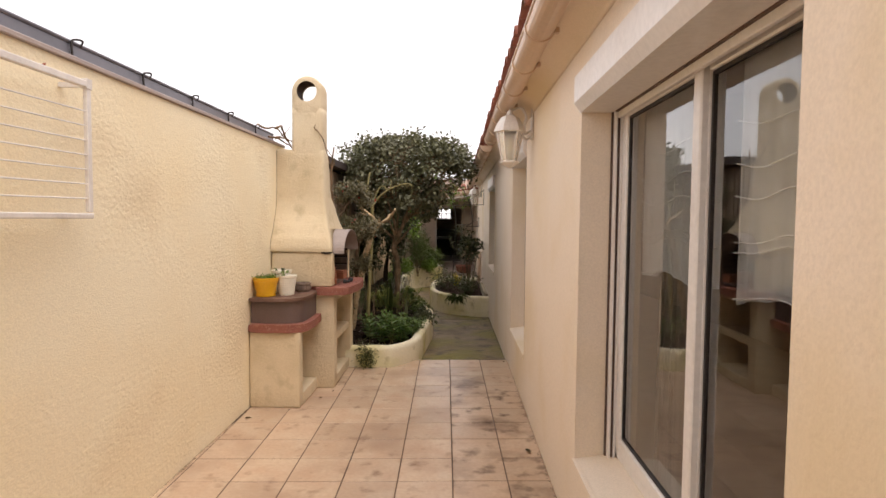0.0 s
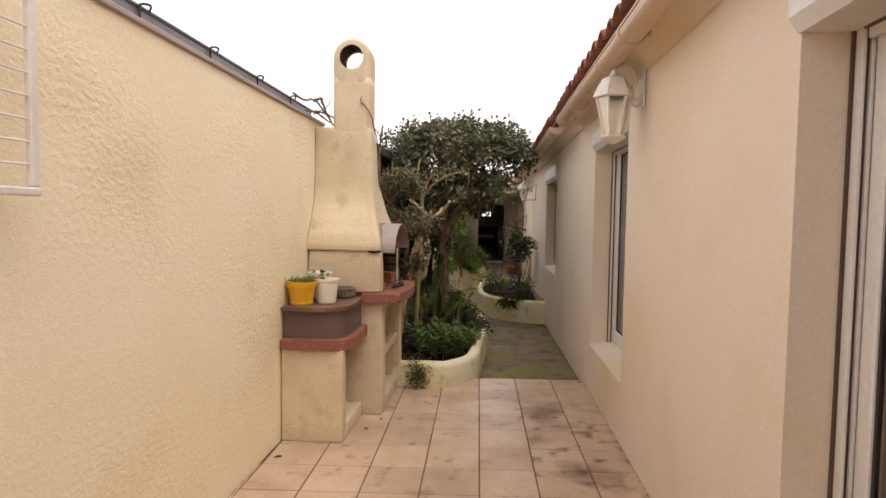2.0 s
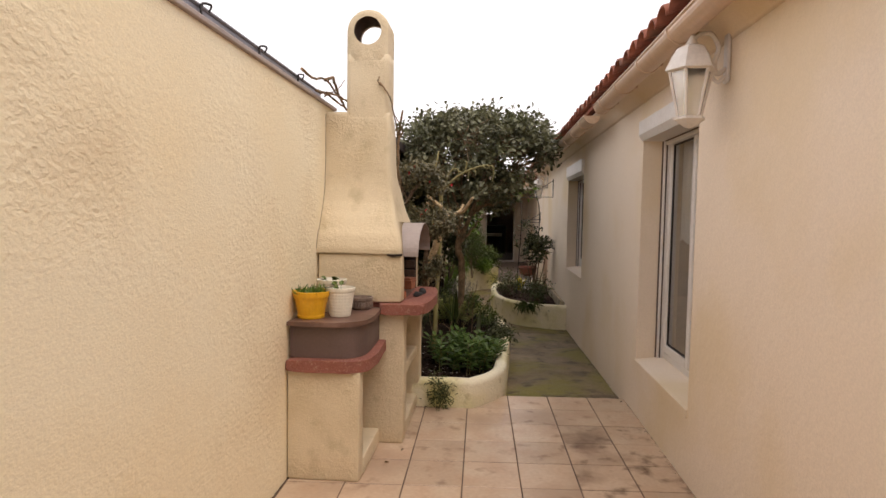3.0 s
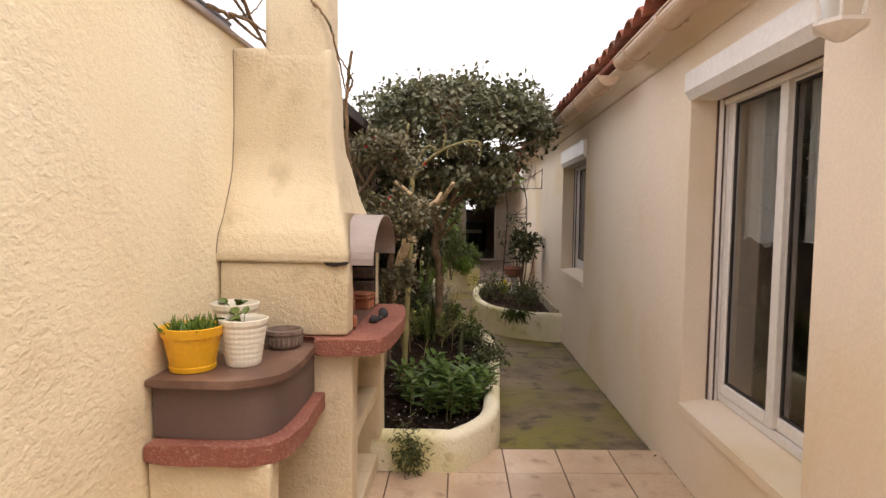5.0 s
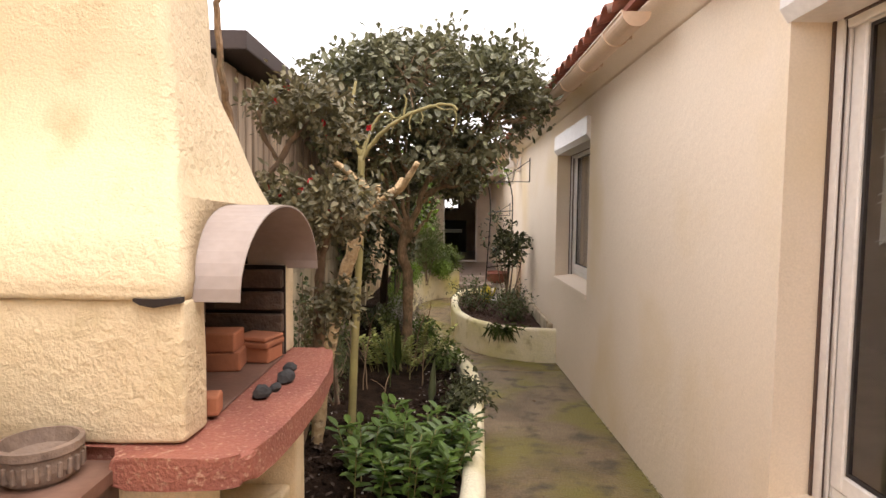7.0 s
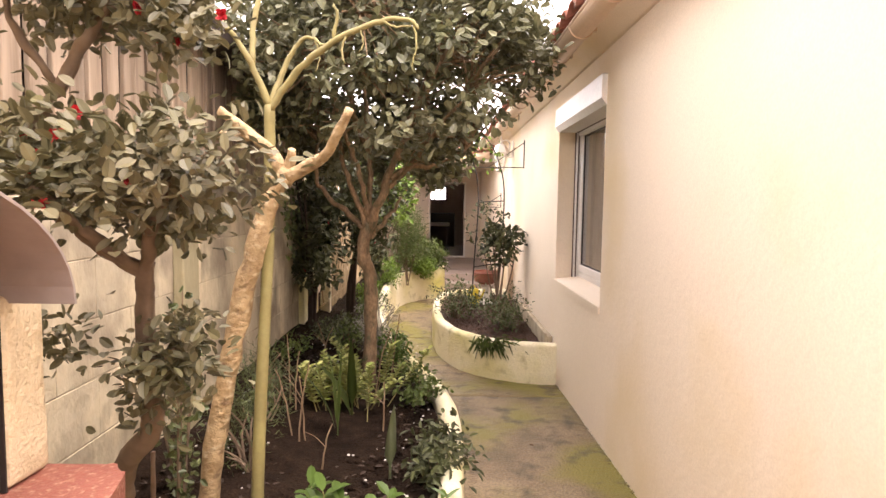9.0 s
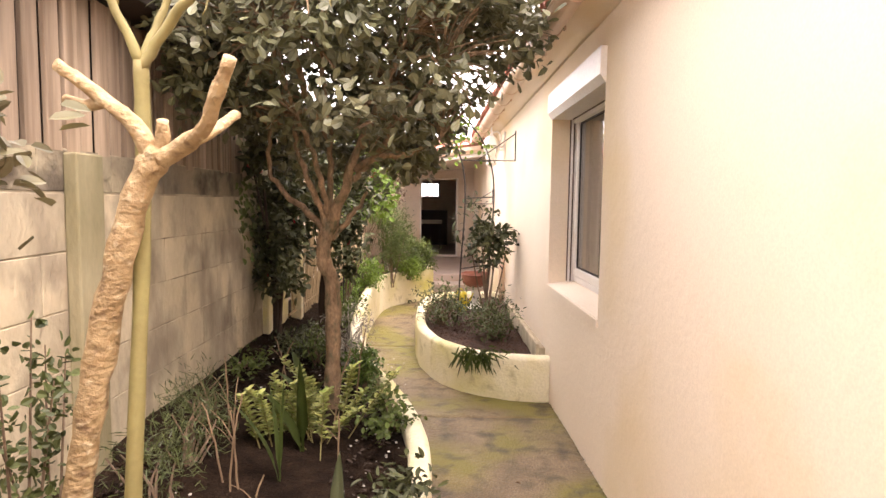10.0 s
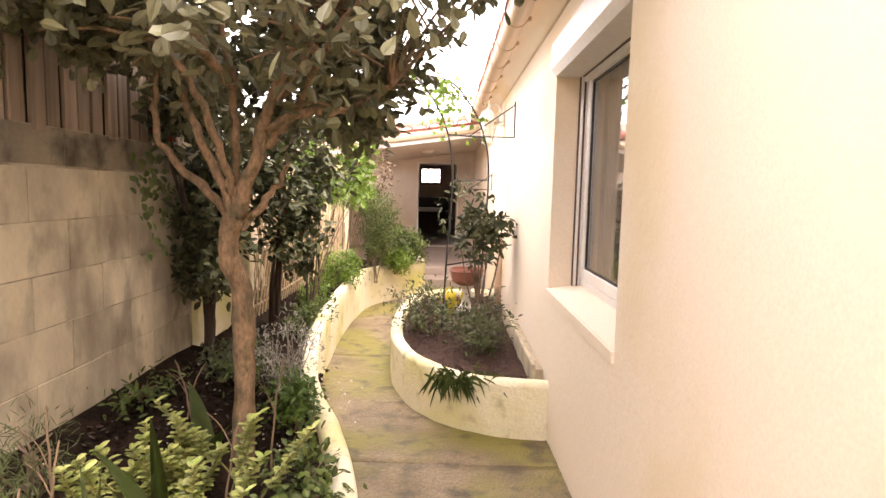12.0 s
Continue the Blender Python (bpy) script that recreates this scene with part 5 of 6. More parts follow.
bm = limb(bmesh.new(), rel([(-0.785, 10.06, 0.10), (-0.775, 10.06, 0.5), (-0.775, 10.05, 0.90), (-0.815, 10.04, 1.02), (-0.825, 10.03, 1.14), (-0.775, 10.02, 1.28)], B), 0.047, 0.042, 12, 6)
uneven(bm, 0.008, 0.06)
trunk = part("trunk", bm, M["bark"], tree, smooth=True)
BOUGHS = [
    [(-0.80, 10.03, 1.22), (-0.93, 10.08, 1.34), (-1.09, 10.12, 1.46), (-1.165, 10.13, 1.61), (-1.15, 10.10, 1.84), (-1.12, 10.0, 2.2)],
    [(-0.785, 10.02, 1.24), (-0.70, 9.98, 1.45), (-0.60, 9.92, 1.70), (-0.46, 9.82, 2.0), (-0.30, 9.7, 2.3)],
    [(-0.785, 10.02, 1.24), (-0.78, 10.0, 1.5), (-0.77, 9.94, 1.8), (-0.80, 9.85, 2.2), (-0.75, 9.7, 2.6)],
    [(-0.79, 10.02, 1.24), (-0.87, 9.98, 1.45), (-0.95, 9.94, 1.7), (-1.0, 9.9, 2.0), (-1.1, 10.0, 2.4)],
    [(-0.69, 9.97, 1.47), (-0.62, 9.98, 1.56), (-0.50, 9.9, 1.66), (-0.36, 9.7, 1.84), (-0.14, 9.6, 2.1)],
    [(-0.57, 9.90, 1.72), (-0.55, 10.15, 1.9), (-0.45, 10.4, 2.2), (-0.40, 10.6, 2.4)],
    [(-0.78, 10.03, 1.18), (-0.72, 10.06, 1.25), (-0.63, 10.05, 1.36), (-0.56, 10.02, 1.46)],
    [(-0.77, 9.95, 1.75), (-0.83, 9.6, 1.95), (-0.83, 9.3, 2.2), (-0.73, 9.1, 2.4)],
    [(-0.64, 9.95, 1.60), (-0.48, 9.97, 1.66), (-0.32, 9.98, 1.68), (-0.14, 9.98, 1.78)],
    [(-0.79, 10.02, 1.30), (-0.80, 9.96, 1.42), (-0.83, 9.86, 1.62), (-0.90, 9.7, 1.86), (-0.98, 9.5, 2.2)],
]
for pts in BOUGHS:
    w = 0.036 if pts is BOUGHS[1] else 0.022
    bm = limb(bmesh.new(), rel(pts, B), w, 0.009, 8, 5, wob=0.010)
    part("limb", bm, M["bark"], tree, smooth=True)
pos, axis, nrm, mid = blob((-0.60, 9.88, 2.34), (1.02, 0.98, 0.49), 1250, 16, 0.050, inner=0.60, lump=0.26, freq=2.6, flat=1.45)
keep = pos[:, 2] > 1.66 + 0.10 * np.abs(pos[:, 0] + 0.35) + 0.13 * np.sin(pos[:, 0] * 5 + pos[:, 1] * 3) - 0.16 * np.clip(pos[:, 1] - 9.7, 0, 1)
keep &= (pos[:, 0] < 0.18 + 0.9 * (pos[:, 2] - 1.95)) & (pos[:, 0] > -1.50 - 0.5 * np.clip(pos[:, 2] - 2.1, 0, 1))
clump = np.repeat(rng.uniform(size=1250), 16)
keep &= (pos[:, 1] > 9.75 + 0.1 * np.sin(pos[:, 0] * 7)) | (pos[:, 2] > 2.04) | (clump < 0.14)
deep = np.hypot((pos[:, 0] + 0.6) / 1.02, (pos[:, 1] - 9.88) / 0.98)
keep &= (deep > 0.70) | (pos[:, 2] > 2.45) | (clump < 0.45) | (pos[:, 1] > 10.3)
keep &= (pos[:, 0] < -0.22) | (pos[:, 2] > 2.35) | (clump < 0.30)
keep &= (pos[:, 0] < -0.12) | (pos[:, 2] > 2.28) | (pos[:, 1] > 10.3) | (clump < 0.10)
keep &= (pos[:, 1] > 9.5) | (pos[:, 2] > 2.5) | (clump < 0.55)
sheaf = [(pos[keep], axis[keep], nrm[keep])]
bm = bmesh.new()
ends = [Vector(q[-1]) for q in BOUGHS] + [Vector(q[-2]) for q in BOUGHS]
for m in mid[::4]:
    m = Vector(m)
    e = min(ends, key=lambda q: (q - m).length)
    if (m - e).length < 0.75:
        tube(bm, rel([e, (e + m) / 2 + Vector((0, 0, 0.03)), e + (m - e) * 0.9], B), [0.009, 0.006, 0.003], 5)
part("twig_spray", bm, M["bark"], tree)["kind"] = "stuff"
# drooping sprays at the rim
for c, r in (((-0.22, 10.2, 1.98), (0.16, 0.3, 0.14)), ((0.26, 10.05, 2.38), (0.18, 0.35, 0.22)), ((-0.62, 9.15, 1.82), (0.25, 0.2, 0.12)), ((-0.25, 9.2, 1.95), (0.25, 0.2, 0.14)),
             ((-0.95, 10.55, 1.74), (0.34, 0.30, 0.16)), ((-0.50, 10.6, 1.72), (0.32, 0.30, 0.15)), ((-0.34, 10.3, 1.74), (0.2, 0.28, 0.13)), ((-0.36, 9.55, 1.72), (0.18, 0.2, 0.12)), ((-1.32, 9.75, 1.98), (0.18, 0.45, 0.16)), ((-1.25, 10.6, 1.95), (0.25, 0.4, 0.22)), ((-1.1, 9.35, 2.12), (0.3, 0.3, 0.15))):
    pos, axis, nrm, _ = blob(c, r, 9 if c[1] < 9.6 else 34, 12, 0.045)
    sheaf.append((pos, axis, nrm))
leaf_mesh("crown", *(np.concatenate(q) for q in zip(*sheaf)), 0.068, 0.042, M["leaf_tree"], tree, at=B, paddle=True, fold=0.14)

# pruned tree with pale bark
B = (-1.15, 8.05, 0.12)
pt = thing("pruned_tree", "heavily pruned tree with pale peeling bark and sawn stubs", "tree", at=B)
bm = limb(bmesh.new(), rel([(-1.15, 8.05, 0.08), (-1.09, 8.04, 0.55), (-0.985, 8.02, 1.06), (-0.875, 7.99, 1.41), (-0.80, 7.97, 1.525)], B), 0.036, 0.034, 12, 8)
uneven(bm, 0.010, 0.035)
trunk = part("trunk", bm, M["pale_bark"], pt, smooth=True)
for pts, r0, r1 in (([(-0.81, 7.97, 1.50), (-0.735, 7.94, 1.535), (-0.675, 7.89, 1.56), (-0.63, 7.84, 1.615), (-0.575, 7.785, 1.695)], 0.023, 0.014), ([(-0.82, 7.98, 1.49), (-0.86, 7.96, 1.58), (-0.93, 7.95, 1.64), (-1.02, 7.94, 1.71)], 0.024, 0.014),
                    ([(-0.74, 7.94, 1.535), (-0.705, 8.03, 1.575), (-0.68, 8.12, 1.63)], 0.018, 0.012), ([(-0.92, 7.95, 1.63), (-0.97, 7.97, 1.625), (-1.03, 7.99, 1.64)], 0.016, 0.011), ([(-0.81, 7.97, 1.51), (-0.795, 7.96, 1.56), (-0.79, 7.95, 1.59)], 0.019, 0.014)):
    bm = uneven(limb(bmesh.new(), rel(pts, B), r0, r1, 10, 5), 0.005, 0.04)
    part("stub", bm, M["pale_bark"], pt, smooth=True)

# slender green-stemmed sapling
B = (-0.945, 8.02, 0.12)
sp = thing("sapling", "slender green-stemmed sapling with bare cut branches", "tree", at=B)
part("trunk", limb(bmesh.new(), rel([(-0.945, 8.02, 0.08), (-0.93, 8.03, 0.6), (-0.905, 8.06, 1.2), (-0.90, 8.08, 1.55), (-0.895, 8.07, 1.75)], B), 0.022, 0.019, 10, 6), M["green_bark"], sp, smooth=True)
for pts, r0, r1 in (([(-0.895, 8.07, 1.73), (-0.83, 8.06, 1.82), (-0.74, 8.02, 1.90), (-0.62, 7.98, 1.965), (-0.50, 7.95, 2.0), (-0.41, 7.93, 2.0), (-0.38, 7.92, 1.97)], 0.015, 0.005),
                    ([(-0.895, 8.07, 1.74), (-0.86, 8.1, 1.86), (-0.80, 8.1, 1.97), (-0.74, 8.08, 1.98)], 0.013, 0.005), ([(-0.895, 8.07, 1.74), (-0.94, 8.05, 1.86), (-1.0, 8.02, 1.97), (-1.08, 7.98, 2.05)], 0.014, 0.006),
                    ([(-0.95, 8.05, 1.88), (-0.95, 8.08, 2.02), (-0.93, 8.1, 2.15)], 0.012, 0.008), ([(-0.50, 7.95, 2.0), (-0.45, 7.93, 1.975), (-0.40, 7.92, 1.98)], 0.005, 0.002), ([(-0.40, 7.93, 2.0), (-0.385, 7.92, 1.93), (-0.395, 7.92, 1.88), (-0.40, 7.92, 1.84)], 0.004, 0.0015), ([(-0.57, 7.965, 1.98), (-0.56, 7.955, 1.93), (-0.575, 7.95, 1.90)], 0.004, 0.0015), ([(-0.74, 8.08, 1.98), (-0.725, 8.07, 1.91), (-0.735, 8.06, 1.86)], 0.004, 0.0015), ([(-0.66, 7.99, 1.95), (-0.65, 7.98, 2.03), (-0.66, 7.98, 2.06)], 0.007, 0.003),
                    ([(-0.62, 7.98, 1.965), (-0.63, 7.97, 1.90), (-0.62, 7.96, 1.87)], 0.005, 0.002), ([(-0.74, 8.08, 1.98), (-0.71, 8.06, 1.95), (-0.68, 8.06, 1.97)], 0.006, 0.002)):
    part("branch", limb(bmesh.new(), rel(pts, B), r0, r1, 7, 5, wob=0.003), M["green_bark"], sp, smooth=True)

# camellia in tiers with red flowers
B = (-1.16, 7.58, 0.12)
cam1 = thing("camellia", "tiered camellia with dusty grey-green leaves and red flowers", "shrub", at=B)
for pts, r0, r1 in (([(-1.16, 7.58, 0.12), (-1.14, 7.54, 0.45), (-1.08, 7.43, 0.74), (-0.98, 7.37, 0.88), (-0.965, 7.34, 1.02), (-0.955, 7.31, 1.18), (-0.94, 7.29, 1.28)], 0.034, 0.021), ([(-0.945, 7.30, 1.25), (-1.03, 7.28, 1.32), (-1.12, 7.27, 1.40), (-1.19, 7.28, 1.52), (-1.12, 7.29, 1.64), (-1.06, 7.29, 1.74), (-0.99, 7.28, 1.82)], 0.020, 0.011),
                    ([(-0.94, 7.29, 1.27), (-0.90, 7.24, 1.36), (-0.84, 7.20, 1.46)], 0.017, 0.008), ([(-0.945, 7.30, 1.26), (-1.0, 7.2, 1.34), (-1.06, 7.12, 1.44)], 0.016, 0.008), ([(-0.96, 7.32, 1.0), (-0.91, 7.28, 1.05), (-0.87, 7.26, 1.10)], 0.009, 0.005),
                    ([(-1.12, 7.29, 1.66), (-1.16, 7.24, 1.75), (-1.17, 7.2, 1.84)], 0.012, 0.007), ([(-1.06, 7.29, 1.74), (-1.02, 7.36, 1.82), (-0.96, 7.4, 1.88)], 0.010, 0.006), ([(-1.15, 7.55, 0.14), (-1.05, 7.5, 0.5), (-1.0, 7.42, 0.8)], 0.009, 0.006)):
    part("stem", uneven(limb(bmesh.new(), rel(pts, B), r0 * 0.88, r1 * 0.88, 10, 8), 0.008, 0.035), M["twig"], cam1, smooth=True)
allmid = []
for c, r, k in (((-0.93, 7.22, 1.475), (0.25, 0.23, 0.105), 125), ((-1.17, 7.32, 1.52), (0.15, 0.15, 0.08), 26), ((-1.02, 7.29, 1.86), (0.20, 0.18, 0.085), 75), ((-0.86, 7.27, 1.78), (0.10, 0.10, 0.06), 16), ((-0.875, 7.27, 1.09), (0.075, 0.07, 0.07), 22), ((-1.25, 7.46, 1.065), (0.05, 0.05, 0.035), 6), ((-0.93, 7.35, 0.98), (0.09, 0.07, 0.08), 9)):
    pos, axis, nrm, mid = blob(c, r, k, 17, 0.034, inner=0.25, lump=0.4)
    allmid += list(mid)
    leaf_mesh("foliage", pos, axis, nrm, 0.034, 0.0195, M["leaf_cam"], cam1, at=B)
blooms(cam1, B, [m for m in allmid if m[1] < 7.3 and m[2] > 1.3], 20, 0.022)
# vines with small leaves up the block wall
for x, y, h in ((-1.22, 8.02, 0.95), (-1.32, 8.3, 0.85)):
    B = (x, y, 0.2)
    v = thing("climber", "small-leaved climber on thin stems against the wall", "climber", "climbers on the block wall", at=B)
    pos, ax = [], []
    for s in range(3):
        dx, dy = rng.uniform(-0.05, 0.05), rng.uniform(-0.1, 0.1)
        pts = rel([(x, y, 0.15), (x + dx, y + dy, 0.2 + h * 0.5), (x + dx * 1.4, y + dy * 1.6, 0.2 + h * rng.uniform(0.75, 1))], B)
        part("stem", limb(bmesh.new(), pts, 0.006, 0.002, 5, 4), M["twig"], v)
        for q in bend(pts, 22):
            for _ in range(2):
                pos.append(np.array(q) + rng.normal(size=3) * 0.022 + np.array(B))
    leaf_mesh("foliage", pos, unit(len(pos)) + np.array((0.4, 0, 0.1)), unit(len(pos)) + np.array((0.6, 0, 0.6)), 0.032, 0.020, M["leaf_olive"], v, at=B)

# ivy on the block wall end
B = (-1.58, 10.85, 1.4)
iv = thing("ivy", "green ivy hanging over the block wall", "ivy", at=B)
pos = np.array([(-1.57 + rng.uniform(0, 0.05), 10.85 + rng.normal() * 0.14, 1.55 - abs(rng.normal()) * 0.26) for _ in range(64)])
leaf_mesh("foliage", pos, unit(64) * 0.5 + np.array((0.2, 0, -0.8)), unit(64) * 0.4 + np.array((1, -0.2, 0.3)), 0.052, 0.046, M["leaf_mid"], iv, at=B)

# dark camellias at the back of the bed
for base, cs, lab in (((-1.50, 11.40, 0.25), (((-1.45, 11.35, 1.12), (0.24, 0.30, 0.35), 150), ((-1.35, 11.5, 1.62), (0.32, 0.4, 0.3), 130), ((-1.4, 11.2, 0.80), (0.18, 0.2, 0.12), 40), ((-1.38, 10.95, 1.78), (0.2, 0.35, 0.24), 90)), "dark glossy camellia with a few red flowers"),
                      ((-1.22, 11.95, 0.25), (((-1.10, 11.9, 1.5), (0.42, 0.36, 0.5), 210), ((-1.0, 11.8, 0.95), (0.2, 0.25, 0.2), 60)), "dense dark evergreen shrub behind the tree")):
    t = thing("camellia", lab, "shrub", at=base)
    mids = []
    for c, r, k in cs:
        pos, axis, nrm, mid = blob(c, r, int(k * 0.7), 11, 0.04, inner=0.3, lump=0.55)
        leaf_mesh("foliage", pos, axis, nrm, 0.072, 0.040, M["leaf_dark"], t, at=base)
        mids += list(mid)
    for k in range(4):
        m = Vector(mids[int(rng.integers(len(mids)))])
        part("stem", limb(bmesh.new(), rel([(base[0] + 0.02 * k, base[1] - 0.03 * k, 0.15), (base[0] + 0.02 * k, base[1], 0.6), m], base), 0.022, 0.008, 7, 4), M["dark_bark"], t)
    blooms(t, base, [m for m in mids if m[1] < base[1] + 0.1], 7, 0.03)

# bright abutilon over the trellis
ab, mids = shrub("abutilon", "bright green leafy shrub with small hanging red flowers", (-1.15, 12.9, 0.25), (-0.98, 12.85, 1.66), (0.44, 0.7, 0.46), 125, 10, 0.075, 0.048, "leaf_bright", 6, "twig", 0.05)
blooms(ab, (-1.15, 12.9, 0.25), [m for m in mids if m[1] < 13.1], 22, 0.030)
shrub("fern_shrub", "bright green feathery low shrub", (-1.15, 14.6, 0.3), (-1.02, 14.6, 1.30), (0.28, 0.4, 0.16), 90, 12, 0.07, 0.014, "leaf_bright", 5)
shrub("feathery_shrub", "tall feathery green shrub in the raised bed", (-0.78, 14.9, 0.2), (-0.74, 14.85, 0.95), (0.22, 0.26, 0.42), 200, 16, 0.055, 0.010, "leaf_mid", 6, spread=0.045)
shrub("bushy_plant", "round fresh green bush on the raised bed edge", (-1.08, 14.0, 0.2), (-1.06, 13.95, 0.47), (0.22, 0.22, 0.2), 120, 12, 0.045, 0.018, "leaf_bright", 4, group="round bushes")
shrub("bushy_plant", "small fresh green bush spilling over the bed edge", (-0.55, 15.35, 0.25), (-0.52, 15.3, 0.42), (0.18, 0.16, 0.14), 90, 12, 0.045, 0.018, "leaf_bright", 4, group="round bushes")
shrub("bushy_plant", "dark green bush at the end of the raised bed", (-0.38, 15.8, 0.25), (-0.38, 15.75, 0.55), (0.22, 0.22, 0.24), 120, 12, 0.055, 0.022, "leaf_mid", 4, group="round bushes")
shrub("bushy_plant", "dark green leafy plant behind the feathery shrub", (-0.7, 15.6, 0.25), (-0.68, 15.5, 0.6), (0.3, 0.3, 0.3), 130, 12, 0.06, 0.022, "leaf_mid", 4, group="round bushes")
shrub("dry_shrub", "sparse shrub with reddish withered leaves", (-0.95, 15.6, 0.25), (-0.88, 15.5, 1.62), (0.24, 0.25, 0.36), 55, 5, 0.055, 0.035, "twig", 7, "twig", 0.03, inner=0.1)

# bed plants, near to far
def sprigs(name, label, spots, height, leaves, length, width, leaf, category="plant", lean=0.2, group="", low=0.25):
    """Upright stems with whorls of pointed leaves."""
    c = np.mean(spots, axis=0)
    base = (float(c[0]), float(c[1]), 0.14)
    t = thing(name, label, category, group, at=base)
    pos, ax, nr = [], [], []
    bm = bmesh.new()
    for x, y in spots:
        h = height * rng.uniform(0.6, 1.15)
        tip = Vector((x + rng.normal() * lean * h, y + rng.normal() * lean * h, 0.13 + h))
        b = Vector((x, y, 0.10))
        tube(bm, rel([b, (b + tip) / 2 + Vector((0, 0, 0.02)), tip], base), [0.004, 0.0035, 0.002], 4)
        for k in range(leaves):
            f = low + (1 - low) * (k + 1) / leaves
            a = k * 2.4 + rng.uniform(-0.4, 0.4)
            p = b + (tip - b) * f
            pos.append(p)
            ax.append((math.cos(a), math.sin(a), 0.15 + 0.7 * f))
            nr.append((-math.cos(a) * 0.5, -math.sin(a) * 0.5, 1))
    leaf_mesh("foliage", pos, ax, nr, length, width, M[leaf], t, at=base, droop=0.3)
    part("stem", bm, M["green_bark"], t)["kind"] = "stuff"
    return t


spots = [(rng.uniform(-0.92, -0.36), rng.uniform(7.38, 8.05)) for _ in range(40)]
sprigs("leafy_herb", "fresh green leafy herbs in the front of the raised bed", spots, 0.25, 15, 0.085, 0.040, "leaf_herb")
spots = [(rng.uniform(-0.34, -0.24), rng.uniform(7.7, 8.3)) for _ in range(10)]
sprigs("leafy_herb", "fresh green leafy herbs along the bed edge", spots, 0.2, 11, 0.07, 0.026, "leaf_herb")
shrub("trailing_plant", "dark trailing plant over the bed edge", (-0.3, 8.75, 0.15), (-0.28, 8.75, 0.23), (0.10, 0.3, 0.07), 50, 10, 0.05, 0.022, "leaf_dark", 3, droop=0.5)
shrub("hanging_plant", "dark green plant trailing down the bed wall", (-0.80, 6.96, 0.14), (-0.79, 6.88, 0.12), (0.045, 0.03, 0.15), 36, 11, 0.038, 0.009, "leaf_olive", 3, droop=0.6, lump=0.5)
spots = [(-0.80 + rng.normal() * 0.11, 9.54 + rng.normal() * 0.11) for _ in range(28)]
sprigs("variegated_shrub", "variegated shrub with cream-edged green leaves", spots, 0.36, 38, 0.042, 0.027, "leaf_var", "shrub", lean=0.42, low=0.42)
shrub("fine_shrub", "fine-leaved dark green shrub by the block wall", (-1.25, 9.1, 0.2), (-1.26, 9.15, 0.38), (0.16, 0.24, 0.17), 60, 12, 0.050, 0.0045, "leaf_olive", 12, spread=0.04, inner=0.1, lump=0.5)
shrub("fine_shrub", "low fine-leaved shrub under the tree", (-1.15, 8.6, 0.2), (-1.2, 8.65, 0.40), (0.15, 0.18, 0.19), 45, 12, 0.050, 0.0045, "leaf_olive", 12, spread=0.04, inner=0.1, lump=0.5)
shrub("low_shrub", "small-leaved shrub spilling over the bed edge", (-0.42, 9.68, 0.15), (-0.43, 9.68, 0.25), (0.13, 0.22, 0.10), 42, 10, 0.040, 0.026, "leaf_mid", 9, spread=0.04, lump=0.5)
shrub("low_shrub", "small round bright green shrub beside the path", (-0.64, 10.38, 0.15), (-0.64, 10.38, 0.31), (0.09, 0.09, 0.09), 60, 12, 0.038, 0.018, "leaf_herb", 3)
shrub("silver_shrub", "twiggy silver-grey shrub by the path", (-0.82, 10.85, 0.15), (-0.80, 10.85, 0.44), (0.17, 0.22, 0.17), 85, 9, 0.034, 0.007, "leaf_grey", 26, "leaf_grey", 0.03, thick=0.005)
shrub("low_shrub", "low green ground cover under the tree", (-1.2, 11.1, 0.2), (-1.2, 11.1, 0.30), (0.2, 0.25, 0.08), 60, 10, 0.05, 0.022, "leaf_dark", 3)
shrub("low_shrub", "low green plants along the raised bed", (-1.05, 12.6, 0.2), (-1.04, 12.5, 0.26), (0.13, 0.6, 0.09), 80, 10, 0.05, 0.018, "leaf_mid", 3)
shrub("low_shrub", "loose green foliage under the trellis", (-1.2, 13.3, 0.2), (-1.15, 13.2, 0.34), (0.15, 0.35, 0.12), 45, 10, 0.055, 0.018, "leaf_bright", 4)


def blades(name, label, base, specs, leaf):
    """Long strap leaves: (lean x, lean y, height, width)."""
    t = thing(name, label, "plant", at=base)
    for lx, ly, h, w in specs:
        bm = bmesh.new()
        side = Vector((-ly, lx, 0)).normalized() if abs(lx) + abs(ly) > 0.01 else Vector((1, 0, 0))
        prev = None
        for k in range(9):
            f = k / 8
            c = Vector((lx * f * f, ly * f * f, h * f - 0.03))
            ww = w * min(1, 0.25 + 2.2 * f) * (1 - f ** 3) if f > 0.35 else w * 0.22
            row = [bm.verts.new(c - side * ww / 2 + Vector((0, 0, 0.15 * ww))), bm.verts.new(c), bm.verts.new(c + side * ww / 2 + Vector((0, 0, 0.15 * ww)))]
            if prev:
                for i in (0, 1):
                    bm.faces.new((prev[i], prev[i + 1], row[i + 1], row[i]))
            prev = row
        bmesh.ops.solidify(bm, geom=bm.faces[:], thickness=0.002)
        part("leaf", bm, M[leaf], t, smooth=True)
    return t


